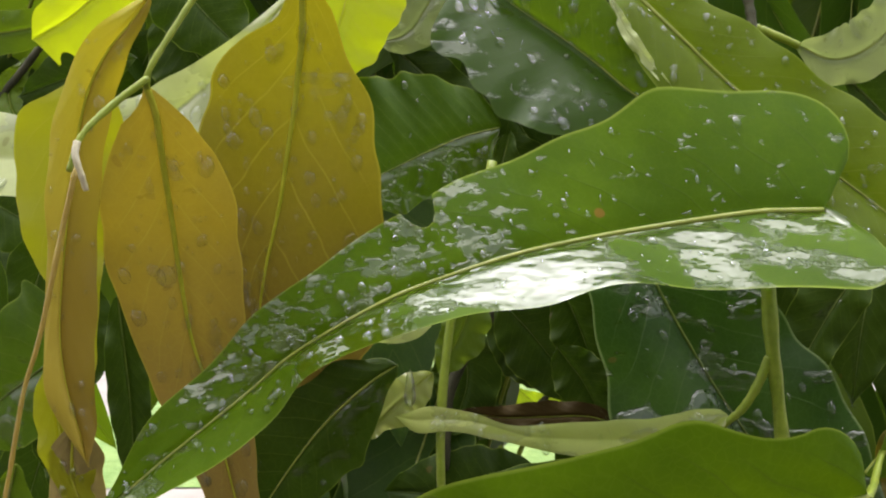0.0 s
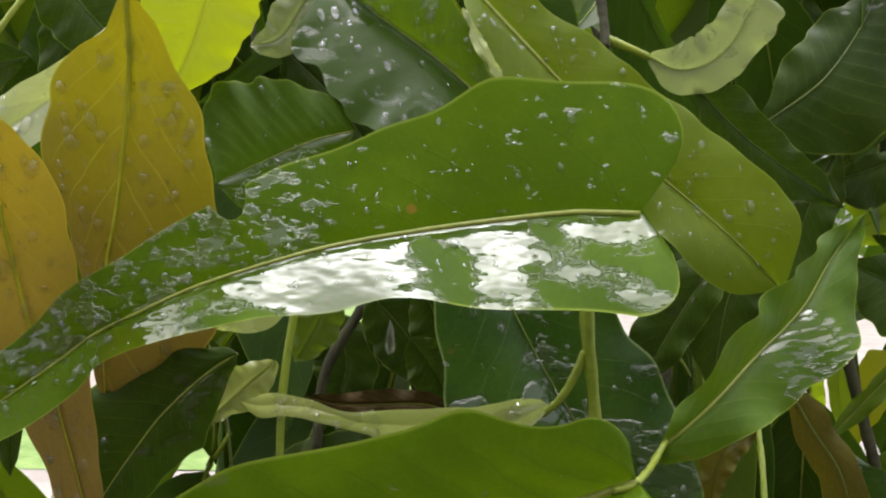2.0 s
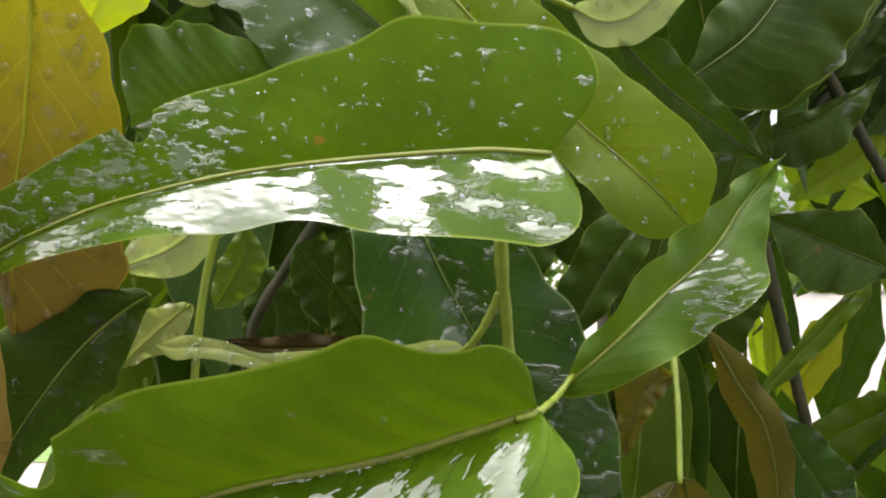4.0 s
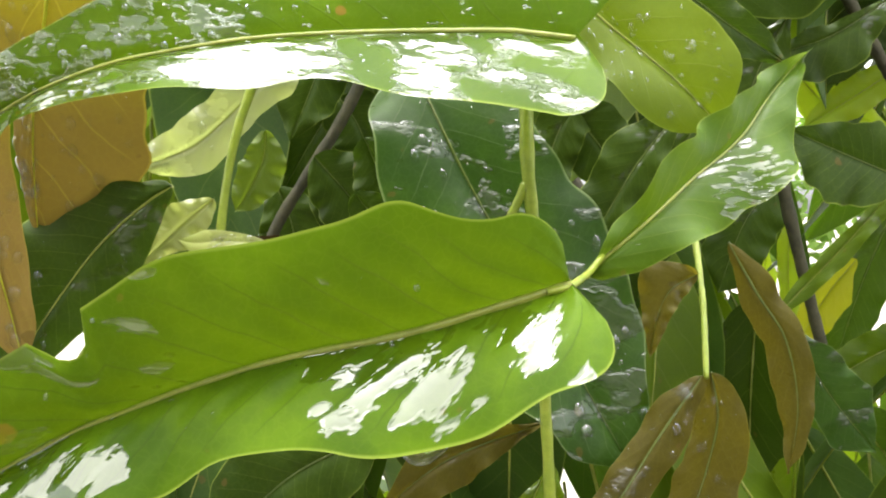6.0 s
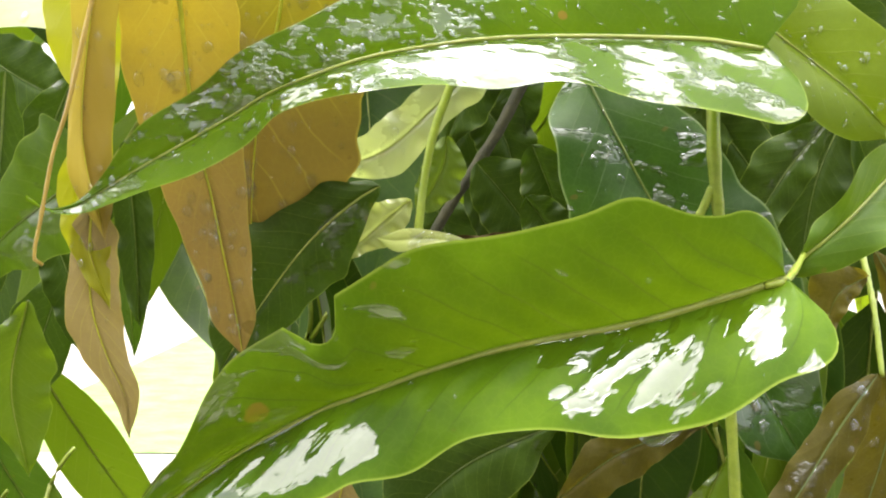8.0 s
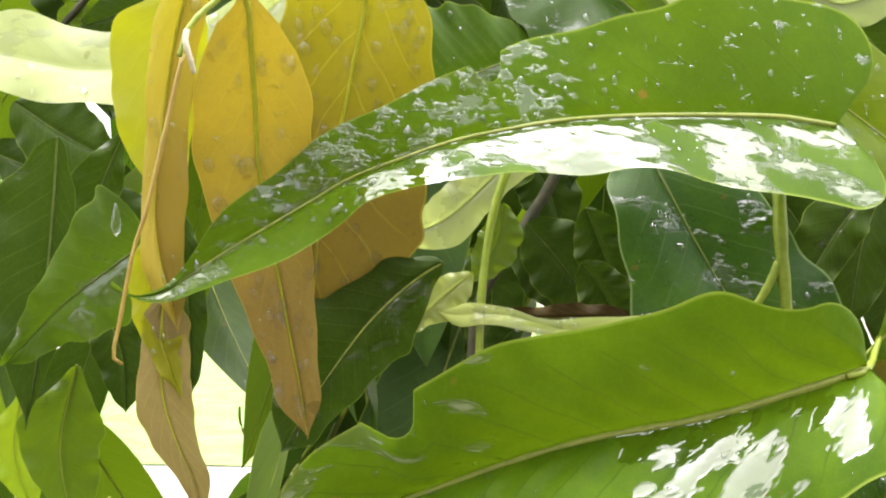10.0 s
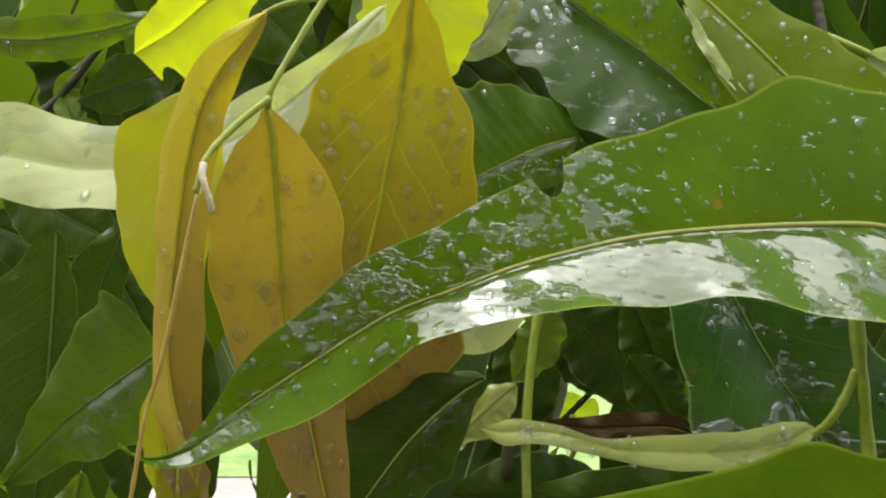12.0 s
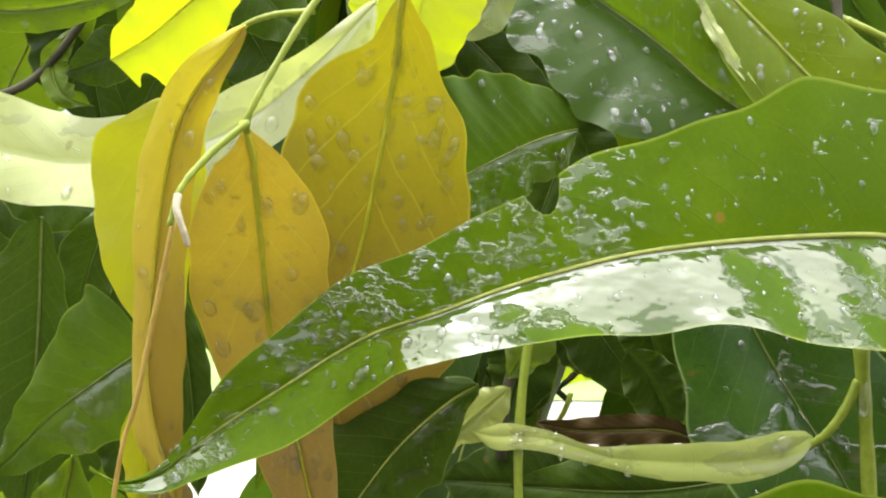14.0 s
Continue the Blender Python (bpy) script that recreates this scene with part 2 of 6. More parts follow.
YELLOWG = leaf_material("leaf_yellow_green", (0.25, 0.38, 0.02), (0.35, 0.48, 0.02), YV, (0.55, 0.75, 0.02), 0.5, 0.45, (0.1, 0.1), 9, 0.2)
PALE = leaf_material("leaf_underside_pale", (0.48, 0.54, 0.24), (0.58, 0.64, 0.32), (0.5, 0.55, 0.25), (0.65, 0.75, 0.2), 0.45, 0.35, (0.45, 0.45), 12, 0.15, ragged=0.6)
WETTIP = leaf_material("leaf_tip_wet", (0.042, 0.085, 0.005), (0.08, 0.145, 0.007), GV, (0.14, 0.28, 0.01), 0.24, 0.38, (0.6, 0.08), 13, 0.1, ripple=0.8, film_scale=90, ragged=0.6, film_ior=1.8, gloss=0.15)
LIMP = leaf_material("young_leaf_limp_brown", (0.2, 0.155, 0.05), (0.28, 0.215, 0.08), YV, (0.36, 0.27, 0.06), 0.25, 0.42, (0.1, 0.1), 11, 0.2)
MIDG = leaf_material("leaf_mid_green", (0.045, 0.088, 0.005), (0.08, 0.145, 0.008), GV, (0.2, 0.36, 0.01), 0.25, 0.4, (0.15, 0.15), 13, 0.12, gloss=0.12)
BEADED = leaf_material("leaf_beaded_olive", (0.1, 0.15, 0.008), (0.14, 0.205, 0.01), GV, (0.34, 0.48, 0.012), 0.3, 0.4, (0.15, 0.15), ragged=0.6, gloss=0.15)
DARKBROWN = leaf_material("leaf_withered_dark", (0.04, 0.026, 0.009), (0.075, 0.05, 0.016), (0.12, 0.08, 0.03), (0.1, 0.06, 0.02), 0.1, 0.5, (0.05, 0.05), 11, 0.1, gloss=0.08)
OLIVE = leaf_material("leaf_olive_green", (0.09, 0.14, 0.015), (0.13, 0.2, 0.02), GV, (0.3, 0.44, 0.02), 0.3, 0.4, (0.15, 0.15), 9, 0.2)
# SPLIT: the half not lit through has its shade put into the colour
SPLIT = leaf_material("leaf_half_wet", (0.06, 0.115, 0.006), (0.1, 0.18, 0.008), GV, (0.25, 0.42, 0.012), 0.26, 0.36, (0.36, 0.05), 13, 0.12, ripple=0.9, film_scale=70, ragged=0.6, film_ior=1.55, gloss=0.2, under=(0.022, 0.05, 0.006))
BOAT = leaf_material("leaf_underside_yellowish", (0.42, 0.49, 0.13), (0.54, 0.6, 0.19), (0.5, 0.55, 0.2), (0.6, 0.68, 0.15), 0.35, 0.3, (0.5, 0.5), 12, 0.05, ripple=0.3, film_scale=60, sweep=0.2)
PALEG = leaf_material("leaf_underside_grey_green", (0.29, 0.345, 0.15), (0.38, 0.44, 0.21), (0.45, 0.5, 0.22), (0.45, 0.55, 0.16), 0.35, 0.35, (0.35, 0.35), 12, 0.1, ragged=0.6)
STEM = plain_material("stalk_green", (0.27, 0.36, 0.03), (0.38, 0.46, 0.05), 300, 0.4, 0.3, 0.4, through=0.3)
PALESTEM = plain_material("dry_scale", (0.6, 0.54, 0.36), (0.76, 0.72, 0.58), 300, 0.6, through=0.3)
STRIP = plain_material("withered_strip", (0.4, 0.27, 0.04), (0.52, 0.38, 0.07), 260, 0.4, 0.6, 0.5, through=0.2)
BARK = plain_material("bark_dark", (0.03, 0.031, 0.013), (0.07, 0.066, 0.03), 200, 0.75, 0.6, 0.05)
RIB = plain_material("midrib", (0.3, 0.36, 0.05), (0.42, 0.46, 0.08), 260, 0.4, 0.2, 0.5, through=0.3)
# RIBD is RIB darkened, shade put into its colour for the dark leaves
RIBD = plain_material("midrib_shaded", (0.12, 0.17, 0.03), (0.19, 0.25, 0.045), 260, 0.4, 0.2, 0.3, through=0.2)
RIBY = plain_material("midrib_yellow", (0.52, 0.55, 0.03), (0.64, 0.65, 0.05), 260, 0.4, 0.2, 0.1, through=0.25)
# ORANGE: the half that gets less light is painted a darker brown
ORANGE = leaf_material("young_leaf_folded_orange", (0.42, 0.37, 0.025), (0.5, 0.45, 0.03), YV, (0.7, 0.58, 0.02), 0.32, 0.42, (0.05, 0.05), 11, 0.2, tip=(0.4, 0.31, 0.04), under=(0.18, 0.115, 0.012))


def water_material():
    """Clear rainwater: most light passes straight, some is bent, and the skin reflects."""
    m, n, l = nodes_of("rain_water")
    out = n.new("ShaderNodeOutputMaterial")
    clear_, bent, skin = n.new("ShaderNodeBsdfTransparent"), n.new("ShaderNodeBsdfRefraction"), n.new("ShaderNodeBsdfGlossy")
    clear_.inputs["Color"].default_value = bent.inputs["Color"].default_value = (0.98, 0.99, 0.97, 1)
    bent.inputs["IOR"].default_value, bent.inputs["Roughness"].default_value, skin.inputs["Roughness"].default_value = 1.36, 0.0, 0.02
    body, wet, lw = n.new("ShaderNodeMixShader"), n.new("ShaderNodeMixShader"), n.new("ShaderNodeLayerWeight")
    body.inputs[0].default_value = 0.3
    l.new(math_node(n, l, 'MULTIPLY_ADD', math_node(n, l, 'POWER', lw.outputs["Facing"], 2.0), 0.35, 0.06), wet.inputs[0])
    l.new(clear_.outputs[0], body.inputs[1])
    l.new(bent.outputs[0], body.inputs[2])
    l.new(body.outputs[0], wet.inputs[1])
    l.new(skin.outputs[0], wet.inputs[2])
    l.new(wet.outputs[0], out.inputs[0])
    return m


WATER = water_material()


# ---- building helpers ----
def part(name, bm, material, parent, label="", kind=""):
    me = bpy.data.meshes.new(name)
    bm.to_mesh(me)
    bm.free()
    for p in me.polygons:
        p.use_smooth = True
    me.materials.append(material)
    ob = new(name, me)
    ob.parent = parent
    return tagged(ob, label, kind=kind)


def spline(points, count):
    """Evenly stepped points on a smooth curve through the given ones."""
    p = np.array(points, float)
    d = np.r_[0, np.cumsum(np.linalg.norm(np.diff(p, axis=0), axis=1))]
    d /= d[-1]
    m = np.zeros_like(p)
    for i in range(len(p)):
        a, b = max(i - 1, 0), min(i + 1, len(p) - 1)
        m[i] = (p[b] - p[a]) / (d[b] - d[a])
    out = []
    for u in np.linspace(0, 1, count):
        i = min(int(np.searchsorted(d, u, side='right')) - 1, len(p) - 2)
        h = d[i + 1] - d[i]
        s = (u - d[i]) / h
        out.append((2*s**3 - 3*s*s + 1) * p[i] + (s**3 - 2*s*s + s) * h * m[i] + (3*s*s - 2*s**3) * p[i + 1] + (s**3 - s*s) * h * m[i + 1])
    return np.array(out)


def axes(c, face):
    t = np.gradient(c, axis=0)
    t /= np.linalg.norm(t, axis=1)[:, None]
    f = np.array(face, float)
    n = f - (t @ f)[:, None] * t
    n /= np.linalg.norm(n, axis=1)[:, None]
    return t, n, np.cross(t, n)


def tube(c, radii, sides=10):
    """A bmesh tube along the points c."""
    bm = bmesh.new()
    t, n, s = axes(np.array(c), (0.13, -0.97, 0.21))
    rings = []
    for i, p in enumerate(c):
        rings.append([bm.verts.new(p + radii[i] * (math.cos(a) * n[i] + math.sin(a) * s[i])) for a in np.arange(sides) * 2 * math.pi / sides])
    for a, b in zip(rings, rings[1:]):
        for i in range(sides):
            bm.faces.new((a[i], a[(i + 1) % sides], b[(i + 1) % sides], b[i]))
    bm.faces.new(rings[0][::-1])
    bm.faces.new(rings[-1])
    return bm


def stem(name, material, label, points, r):
    c = spline(points, 28)
    rng = np.random.default_rng(int(abs(points[0][0]) * 1e5) + 7)
    rad = [r * (1.12 - 0.25 * i / 27 + 0.06 * rng.standard_normal()) for i in range(28)]
    bm = tube(c, rad)
    ob = part(name, bm, material, None)
    return tagged(ob, label, "twig")


def width_at(w, u, blunt=0.5):
    """Smooth half-width from evenly spaced millimetres, round at the base, pointed at the tip."""
    k = len(w) - 1
    x = u * k
    i = min(int(x), k - 1)
    f = x - i
    if i == 0:
        return w[1] * ((1 - (1 - f) ** 2) ** 0.5 if blunt < 0.4 else max(f, 0) ** blunt) / 1000
    a, b, c, d = w[max(i - 1, 0)], w[i], w[i + 1], w[min(i + 2, k)]
    m0, m1 = (c - a) / 2, (d - b) / 2
    if i == 1:
        m0 = 0.5 * w[1] if blunt >= 0.4 else 0.6 * (c - b)
    v = (2*f**3 - 3*f*f + 1) * b + (f**3 - 2*f*f + f) * m0 + (3*f*f - 2*f**3) * c + (f**3 - f*f) * m1
    return max(v, 0) / 1000


DROP_MESHES = []


def drop_mesh(flat, slump):
    """A sessile drop of radius 1 on the plane z = 0, slumped towards -y."""
    bm = bmesh.new()
    bmesh.ops.create_uvsphere(bm, u_segments=12, v_segments=8, radius=1.0)
    for v in bm.verts:
        x, y, z = v.co
        z = z * flat if z > 0 else z * 0.05
        y = y * (1 + slump * (0.5 if y < 0 else 0.15)) - slump * 0.25 * max(z, 0)
        x *= 1 - 0.18 * slump * max(y, 0)
        v.co = (x, y, z)
    me = bpy.data.meshes.new("droplet")
    bm.to_mesh(me)
    bm.free()
    for p in me.polygons:
        p.use_smooth = True
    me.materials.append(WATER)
    return me


for flat, slump in ((0.75, 0.1), (0.85, 0.5), (0.8, 0.9), (0.7, 0.3)):
    DROP_MESHES.append(drop_mesh(flat, slump))


def leaf(name, material, label, rib, minus, plus, tilt=(0, 0), face=(0, -1, 0), bite=None, wave=0.0012, drops=0, drop_size=0.001, rows=72, cols=12, curl=(0.10, 0.10), relief=0.00008, ribmat=None, rib_r=None, lobes=(0, 0), blunt=0.5, crease=0.0008, rib_lift=-0.0006):
    """A leaf: a blade in two halves that rise from the midrib at tilt degrees towards face, the midrib itself, and its raindrops."""
    base = new(name)
    tagged(base, label, "leaf")
    c = spline(rib, rows + 1)
    o = c[0].copy()
    base.location = o
    c = c - o
    t, n, s = axes(c, face)
    seed = int(abs(rib[0][0] * 7919 + rib[1][2] * 104729) * 1000) % 100000
    rng = np.random.default_rng(seed)
    ph = rng.uniform(0, 6.28, 6)
    bm = bmesh.new()
    uvl = bm.loops.layers.uv.new("leaf")
    length = float(np.linalg.norm(np.diff(c, axis=0), axis=1).sum())

    def place(i, k):
        u, v = i / rows, k / cols
        sg = 1 if k >= 0 else -1
        w = width_at(plus if sg > 0 else minus, u, blunt)
        w *= 1 + 0.03 * math.sin(23 * u + ph[0] + sg) + 0.02 * math.sin(47 * u + ph[1] * sg)
        if bite and bite[0] == sg:
            q = abs(u - bite[1]) / bite[2]
            w *= 1 - bite[3] * max(0, 1 - q ** 2) ** 0.5 if q < 1 else 1
        a = radians(tilt[0] if sg < 0 else tilt[1])
        av = abs(v)
        out = sg * math.cos(a) * s[i] + math.sin(a) * n[i]
        up = -sg * math.sin(a) * s[i] + math.cos(a) * n[i]
        up = up if sg > 0 else (math.sin(a) * s[i] + math.cos(a) * n[i])
        lift = w * curl[0 if sg < 0 else 1] * 4 * av * (1 - av) * 0.5
        lift += wave * av ** 2 * (math.sin(19 * u + ph[2] * sg) + 0.6 * math.sin(37 * u + ph[3]) )
        lift += relief * math.sin(2 * math.pi * (13 * u - 2.2 * av) + ph[4]) * min(1, av * 4) * (1 - av) * min(1, w * 60)
        lift -= crease * math.exp(-(av * 11) ** 2)
        back = lobes[0 if sg < 0 else 1] * (1000 * w * av / max(plus if sg > 0 else minus)) * max(0, 1 - u / 0.16) ** 1.5
        return c[i] + w * av * out + lift * up - back * t[min(i + 6, rows)], up

    grid = {}
    for i in range(rows + 1):
        for k in range(-cols, cols + 1):
            grid[i, k] = bm.verts.new(place(i, k)[0])
    for i in range(rows):
        for k in range(-cols, cols):
            f = bm.faces.new((grid[i, k], grid[i + 1, k], grid[i + 1, k + 1], grid[i, k + 1]))
            for lp, (a, b) in zip(f.loops, ((i, k), (i + 1, k), (i + 1, k + 1), (i, k + 1))):
                lp[uvl].uv = (a / rows, 0.5 + 0.5 * b / cols)
    part("blade", bm, material, base)
    # midrib: a tapering raised cord along the fold
    r0 = rib_r or min(0.0006, length * 0.005)
    cc = [c[i] + n[i] * rib_lift for i in range(rows + 1)]
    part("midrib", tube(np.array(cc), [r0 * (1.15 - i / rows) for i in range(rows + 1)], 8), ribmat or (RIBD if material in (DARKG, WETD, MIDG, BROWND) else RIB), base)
    for j in range(drops):
        i = int(rng.uniform(0.1, 0.94) * rows)
        k = int(rng.uniform(-0.9, 0.9) * cols)
        p, up = place(i, k)
        q, _ = place(i + 1, k)
        g, _ = place(i, k + 1)
        nz = Vector(np.cross(q - p, g - p)).normalized()
        if nz.dot(Vector(n[i])) < 0:
            nz = -nz
        size = min(drop_size * (0.35 + 1.25 * rng.random() ** 3), 0.28 * width_at(plus if k > 0 else minus, i / rows, blunt) + 0.0003)
        down = Vector((0, 0, -1)) - nz * nz.dot(Vector((0, 0, -1)))
        if down.length < 0.05:
            down = Vector((1, 0, 0))
        down.normalize()
        x = (-down).cross(nz)
        m = Matrix((x, -down, nz)).transposed().to_4x4()
        m = Matrix.Translation(Vector(p)) @ m @ Matrix.Diagonal((size * rng.uniform(.8, 1.1), size * rng.uniform(.9, 1.4), size, 1))
        d = new("droplet", DROP_MESHES[int(rng.integers(4))])
        d.parent = base
        d.matrix_local = m
    return base


# ---- ground and distance ----
SOIL = plain_material("soil", (0.03, 0.022, 0.015), (0.06, 0.045, 0.03), 6.0, 0.9, 0.8, 0, 0.02)
WALLM = plain_material("light_block_render", (0.16, 0.15, 0.13), (0.22, 0.2, 0.17), 3.0, 0.8, 0.3, 0, 0.004)
GRASS = plain_material("grass", (0.12, 0.22, 0.04), (0.24, 0.34, 0.1), 3.0, 0.8, 0.5, 0, 0.05)
PATHM = plain_material("concrete", (0.27, 0.235, 0.225), (0.36, 0.32, 0.305), 2.0, 0.7, 0.2, 0, 0.01)
bm = bmesh.new()
bmesh.ops.create_grid(bm, x_segments=40, y_segments=40, size=400)
tagged(part("ground", bm, PATHM, None), "pale wet concrete paving", "ground", kind="structure")
bm = bmesh.new()
bmesh.ops.create_grid(bm, x_segments=30, y_segments=60, size=1)
for v in bm.verts:
    x, y = -0.3 + 2.7 * v.co.x, 16.6 + 10 * v.co.y
    v.co = (x, y, 0.006 + 0.004 * math.sin(3 * x) * math.cos(2 * y))
tagged(part("lawn", bm, GRASS, None), "wet green lawn beside the paving", "lawn", kind="structure")


# a dark bed out of sight, added to cut light bounced off the paving
bm = bmesh.new()
bmesh.ops.create_grid(bm, x_segments=40, y_segments=40, size=1)
for v in bm.verts:
    x, y = 9 * v.co.x, 1.4 + 2.9 * v.co.y
    v.co = (x, y, 0.03 + 0.03 * noise.noise((2 * x, 2 * y, 0)))
tagged(part("planting_bed", bm, SOIL, None), "unseen dark wet soil under the tree, added to cut bounced light", "soil", kind="structure")
# an unseen wall behind the camera, added to block low sky light
bm = bmesh.new()
bmesh.ops.create_cube(bm, size=1)
for v in bm.verts:
    v.co = (v.co.x * 14, -2.6 + v.co.y * 0.25, 1.3 + v.co.z * 2.6)
tagged(part("wall_south", bm, WALLM, None), "plain grey rendered wall, unseen, added to block light from behind", "wall", kind="structure")


# a loose hedge far across the lawn closes the view
HEDGE = plain_material("hedge_leaves", (0.1, 0.2, 0.02), (0.2, 0.34, 0.04), 2.0, 0.5, 0.3, 0, 0.01, through=0.3)
rng = np.random.default_rng(11)
verts, faces = [], []
for q in range(5200):
    x, t = rng.uniform(-16, 16), rng.random()
    top = 3.2 + 0.7 * math.sin(x * 0.8) + 0.5 * math.sin(x * 2.3 + 1)
    c = Vector((x, 27.5 + rng.uniform(-0.8, 0.8) + 0.5 * math.sin(x), top * t + 0.1))
    r = Euler(rng.uniform(0, 6.28, 3)).to_matrix()
    s = rng.uniform(0.16, 0.3)
    k = len(verts)
    verts += [c + r @ Vector(p) * s for p in ((0, -1, 0), (0.45, -0.2, 0.1), (0, 1, 0), (-0.45, -0.2, 0.1))]
    faces.append((k, k + 1, k + 2, k + 3))
me = bpy.data.meshes.new("hedge")
me.from_pydata(verts, [], faces)
me.materials.append(HEDGE)
tagged(new("hedge", me), "tall loose green hedge far across the lawn", "hedge", kind="stuff")


# ---- leaves and twigs ----
main_leaf = leaf('leaf', MAIN, 'large wet glossy green leaf holding rainwater in its fold',
     [(0.0908, 0.2503, 1.5085), (0.0809, 0.2474, 1.5094), (0.0751, 0.2456, 1.5098), (0.0615, 0.2410, 1.5093), (0.0459, 0.2350, 1.5083), (0.0309, 0.2288, 1.5069), (0.0165, 0.2227, 1.5049), (0.0029, 0.2168, 1.5018), (-0.0101, 0.2112, 1.4981), (-0.0226, 0.2083, 1.4931), (-0.0328, 0.2098, 1.4889), (-0.0404, 0.2105, 1.4842), (-0.0488, 0.2078, 1.4786), (-0.0593, 0.2040, 1.4716), (-0.0670, 0.2006, 1.4659), (-0.0714, 0.1987, 1.4628), (-0.0772, 0.1978, 1.4615), (-0.0828, 0.1981, 1.4636)],
     [0.0, 35.2, 30.4, 27.4, 22.2, 18.8, 15.6, 12.2, 11.0, 9.8, 10.0, 5.8, 0.0],
     [0.0, 34.2, 33.4, 28.8, 24.8, 20.8, 17.0, 14.2, 12.2, 10.2, 8.0, 1.6, 0.0],
     tilt=(45, -10), face=(0.24, -0.97, 0.05), lobes=(0.013, 0.032), curl=(0.02, 0.03), drops=260, drop_size=0.0008, rib_r=0.0007, bite=(1, 0.492, 0.02, 0.34), blunt=0.24, rows=130, cols=18)
low_leaf = leaf('leaf', LOWG, 'broad wet green leaf with a nibbled notch and a brown scar',
     [(0.0826, 0.2040, 1.4516), (0.0728, 0.2027, 1.4484), (0.0667, 0.2020, 1.4466), (0.0549, 0.2014, 1.4429), (0.0431, 0.2011, 1.4399), (0.0314, 0.2016, 1.4376), (0.0197, 0.2022, 1.4349), (0.0079, 0.2031, 1.4311), (-0.0015, 0.2037, 1.4277), (-0.0110, 0.2043, 1.4239), (-0.0194, 0.2049, 1.4206), (-0.0277, 0.2050, 1.4163), (-0.0382, 0.2048, 1.4103), (-0.0474, 0.2041, 1.4038), (-0.0554, 0.2032, 1.3974), (-0.0622, 0.2026, 1.3915), (-0.0689, 0.2020, 1.3857)],
     [0.0, 25.4, 28.2, 27.0, 24.4, 21.4, 20.4, 21.0, 21.4, 18.0, 12.8, 9.6, 0.0],
     [0.0, 20.2, 26.8, 28.0, 26.6, 28.4, 27.6, 24.0, 22.0, 17.0, 8.6, 3.8, 0.0],
     tilt=(38, 27), face=(0.12, -0.98, 0.14), lobes=(0.01, 0.006), drops=30, drop_size=0.0006, curl=(0.1, 0.2), relief=0.0005, rib_r=0.0011, bite=(1, 0.6, 0.03, 0.36), blunt=0.26, rows=110, cols=16)
brown_a = leaf('leaf', BROWN, 'young orange-brown hanging leaf beaded with raindrops',
     [(-0.0533, 0.1900, 1.5300), (-0.0525, 0.1941, 1.5251), (-0.0529, 0.2005, 1.5168), (-0.0533, 0.2088, 1.5057), (-0.0537, 0.2165, 1.4949), (-0.0532, 0.2247, 1.4808), (-0.0511, 0.2302, 1.4699), (-0.0489, 0.2352, 1.4557), (-0.0464, 0.2394, 1.4411), (-0.0444, 0.2430, 1.4265)],
     [0.0, 6.2, 10.6, 12.6, 13.2, 12.6, 11.8, 10.2, 8.4, 7.2, 6.0, 4.6, 0.0],
     [0.0, 6.8, 11.6, 14.2, 14.8, 14.0, 12.6, 11.2, 10.4, 8.8, 7.0, 5.4, 0.0],
     tilt=(-10, -14), face=(0.15, -0.97, 0.2), drops=120, drop_size=0.0012, blunt=1.2, rib_r=0.0006, rib_lift=-0.0002, wave=0.0006, ribmat=RIBY, relief=8e-05)
brown_b = leaf('leaf', BROWNB, 'yellow-brown young leaf with pale veins and raindrops',
     [(-0.0266, 0.2060, 1.5553), (-0.0275, 0.2097, 1.5507), (-0.0281, 0.2144, 1.5439), (-0.0298, 0.2198, 1.5355), (-0.0310, 0.2228, 1.5289), (-0.0329, 0.2263, 1.5209), (-0.0349, 0.2302, 1.5114), (-0.0373, 0.2337, 1.5027), (-0.0392, 0.2362, 1.4963), (-0.0419, 0.2420, 1.4842), (-0.0439, 0.2494, 1.4697), (-0.0452, 0.2560, 1.4559)],
     [0.0, 6.0, 9.8, 15.6, 19.4, 22.0, 24.0, 25.6, 26.4, 26.8, 25.4, 22.2, 0.0],
     [0.0, 4.0, 12.6, 19.2, 20.2, 19.4, 15.8, 10.2, 6.2, 4.4, 3.4, 2.2, 0.0],
     tilt=(-12, -12), face=(0.06, -1, 0.03), drops=200, drop_size=0.0012, blunt=0.9, rib_r=0.0006, rib_lift=-0.0002, ribmat=RIBY, relief=8e-05, wave=0.0005)
leaf('leaf', DARKG, 'dark green leaf with a pale midrib and small raindrops',
     [(-0.0104, 0.2510, 1.4721), (-0.0155, 0.2510, 1.4690), (-0.0229, 0.2510, 1.4629), (-0.0302, 0.2510, 1.4554), (-0.0375, 0.2510, 1.4456), (-0.0426, 0.2510, 1.4380), (-0.0476, 0.2510, 1.4298), (-0.0524, 0.2510, 1.4215)],
     [0.0, 4.4, 7.8, 10.4, 12.8, 12.6, 11.4, 10.4, 9.4, 8.4, 7.2, 5.8, 0.0],
     [0.0, 5.2, 10.8, 15.6, 19.0, 19.8, 19.0, 17.2, 15.0, 12.2, 9.2, 5.4, 0.0],
     tilt=(-10, -10), face=(0.09, -0.99, 0.12), drops=40, drop_size=0.0007, ribmat=RIB)
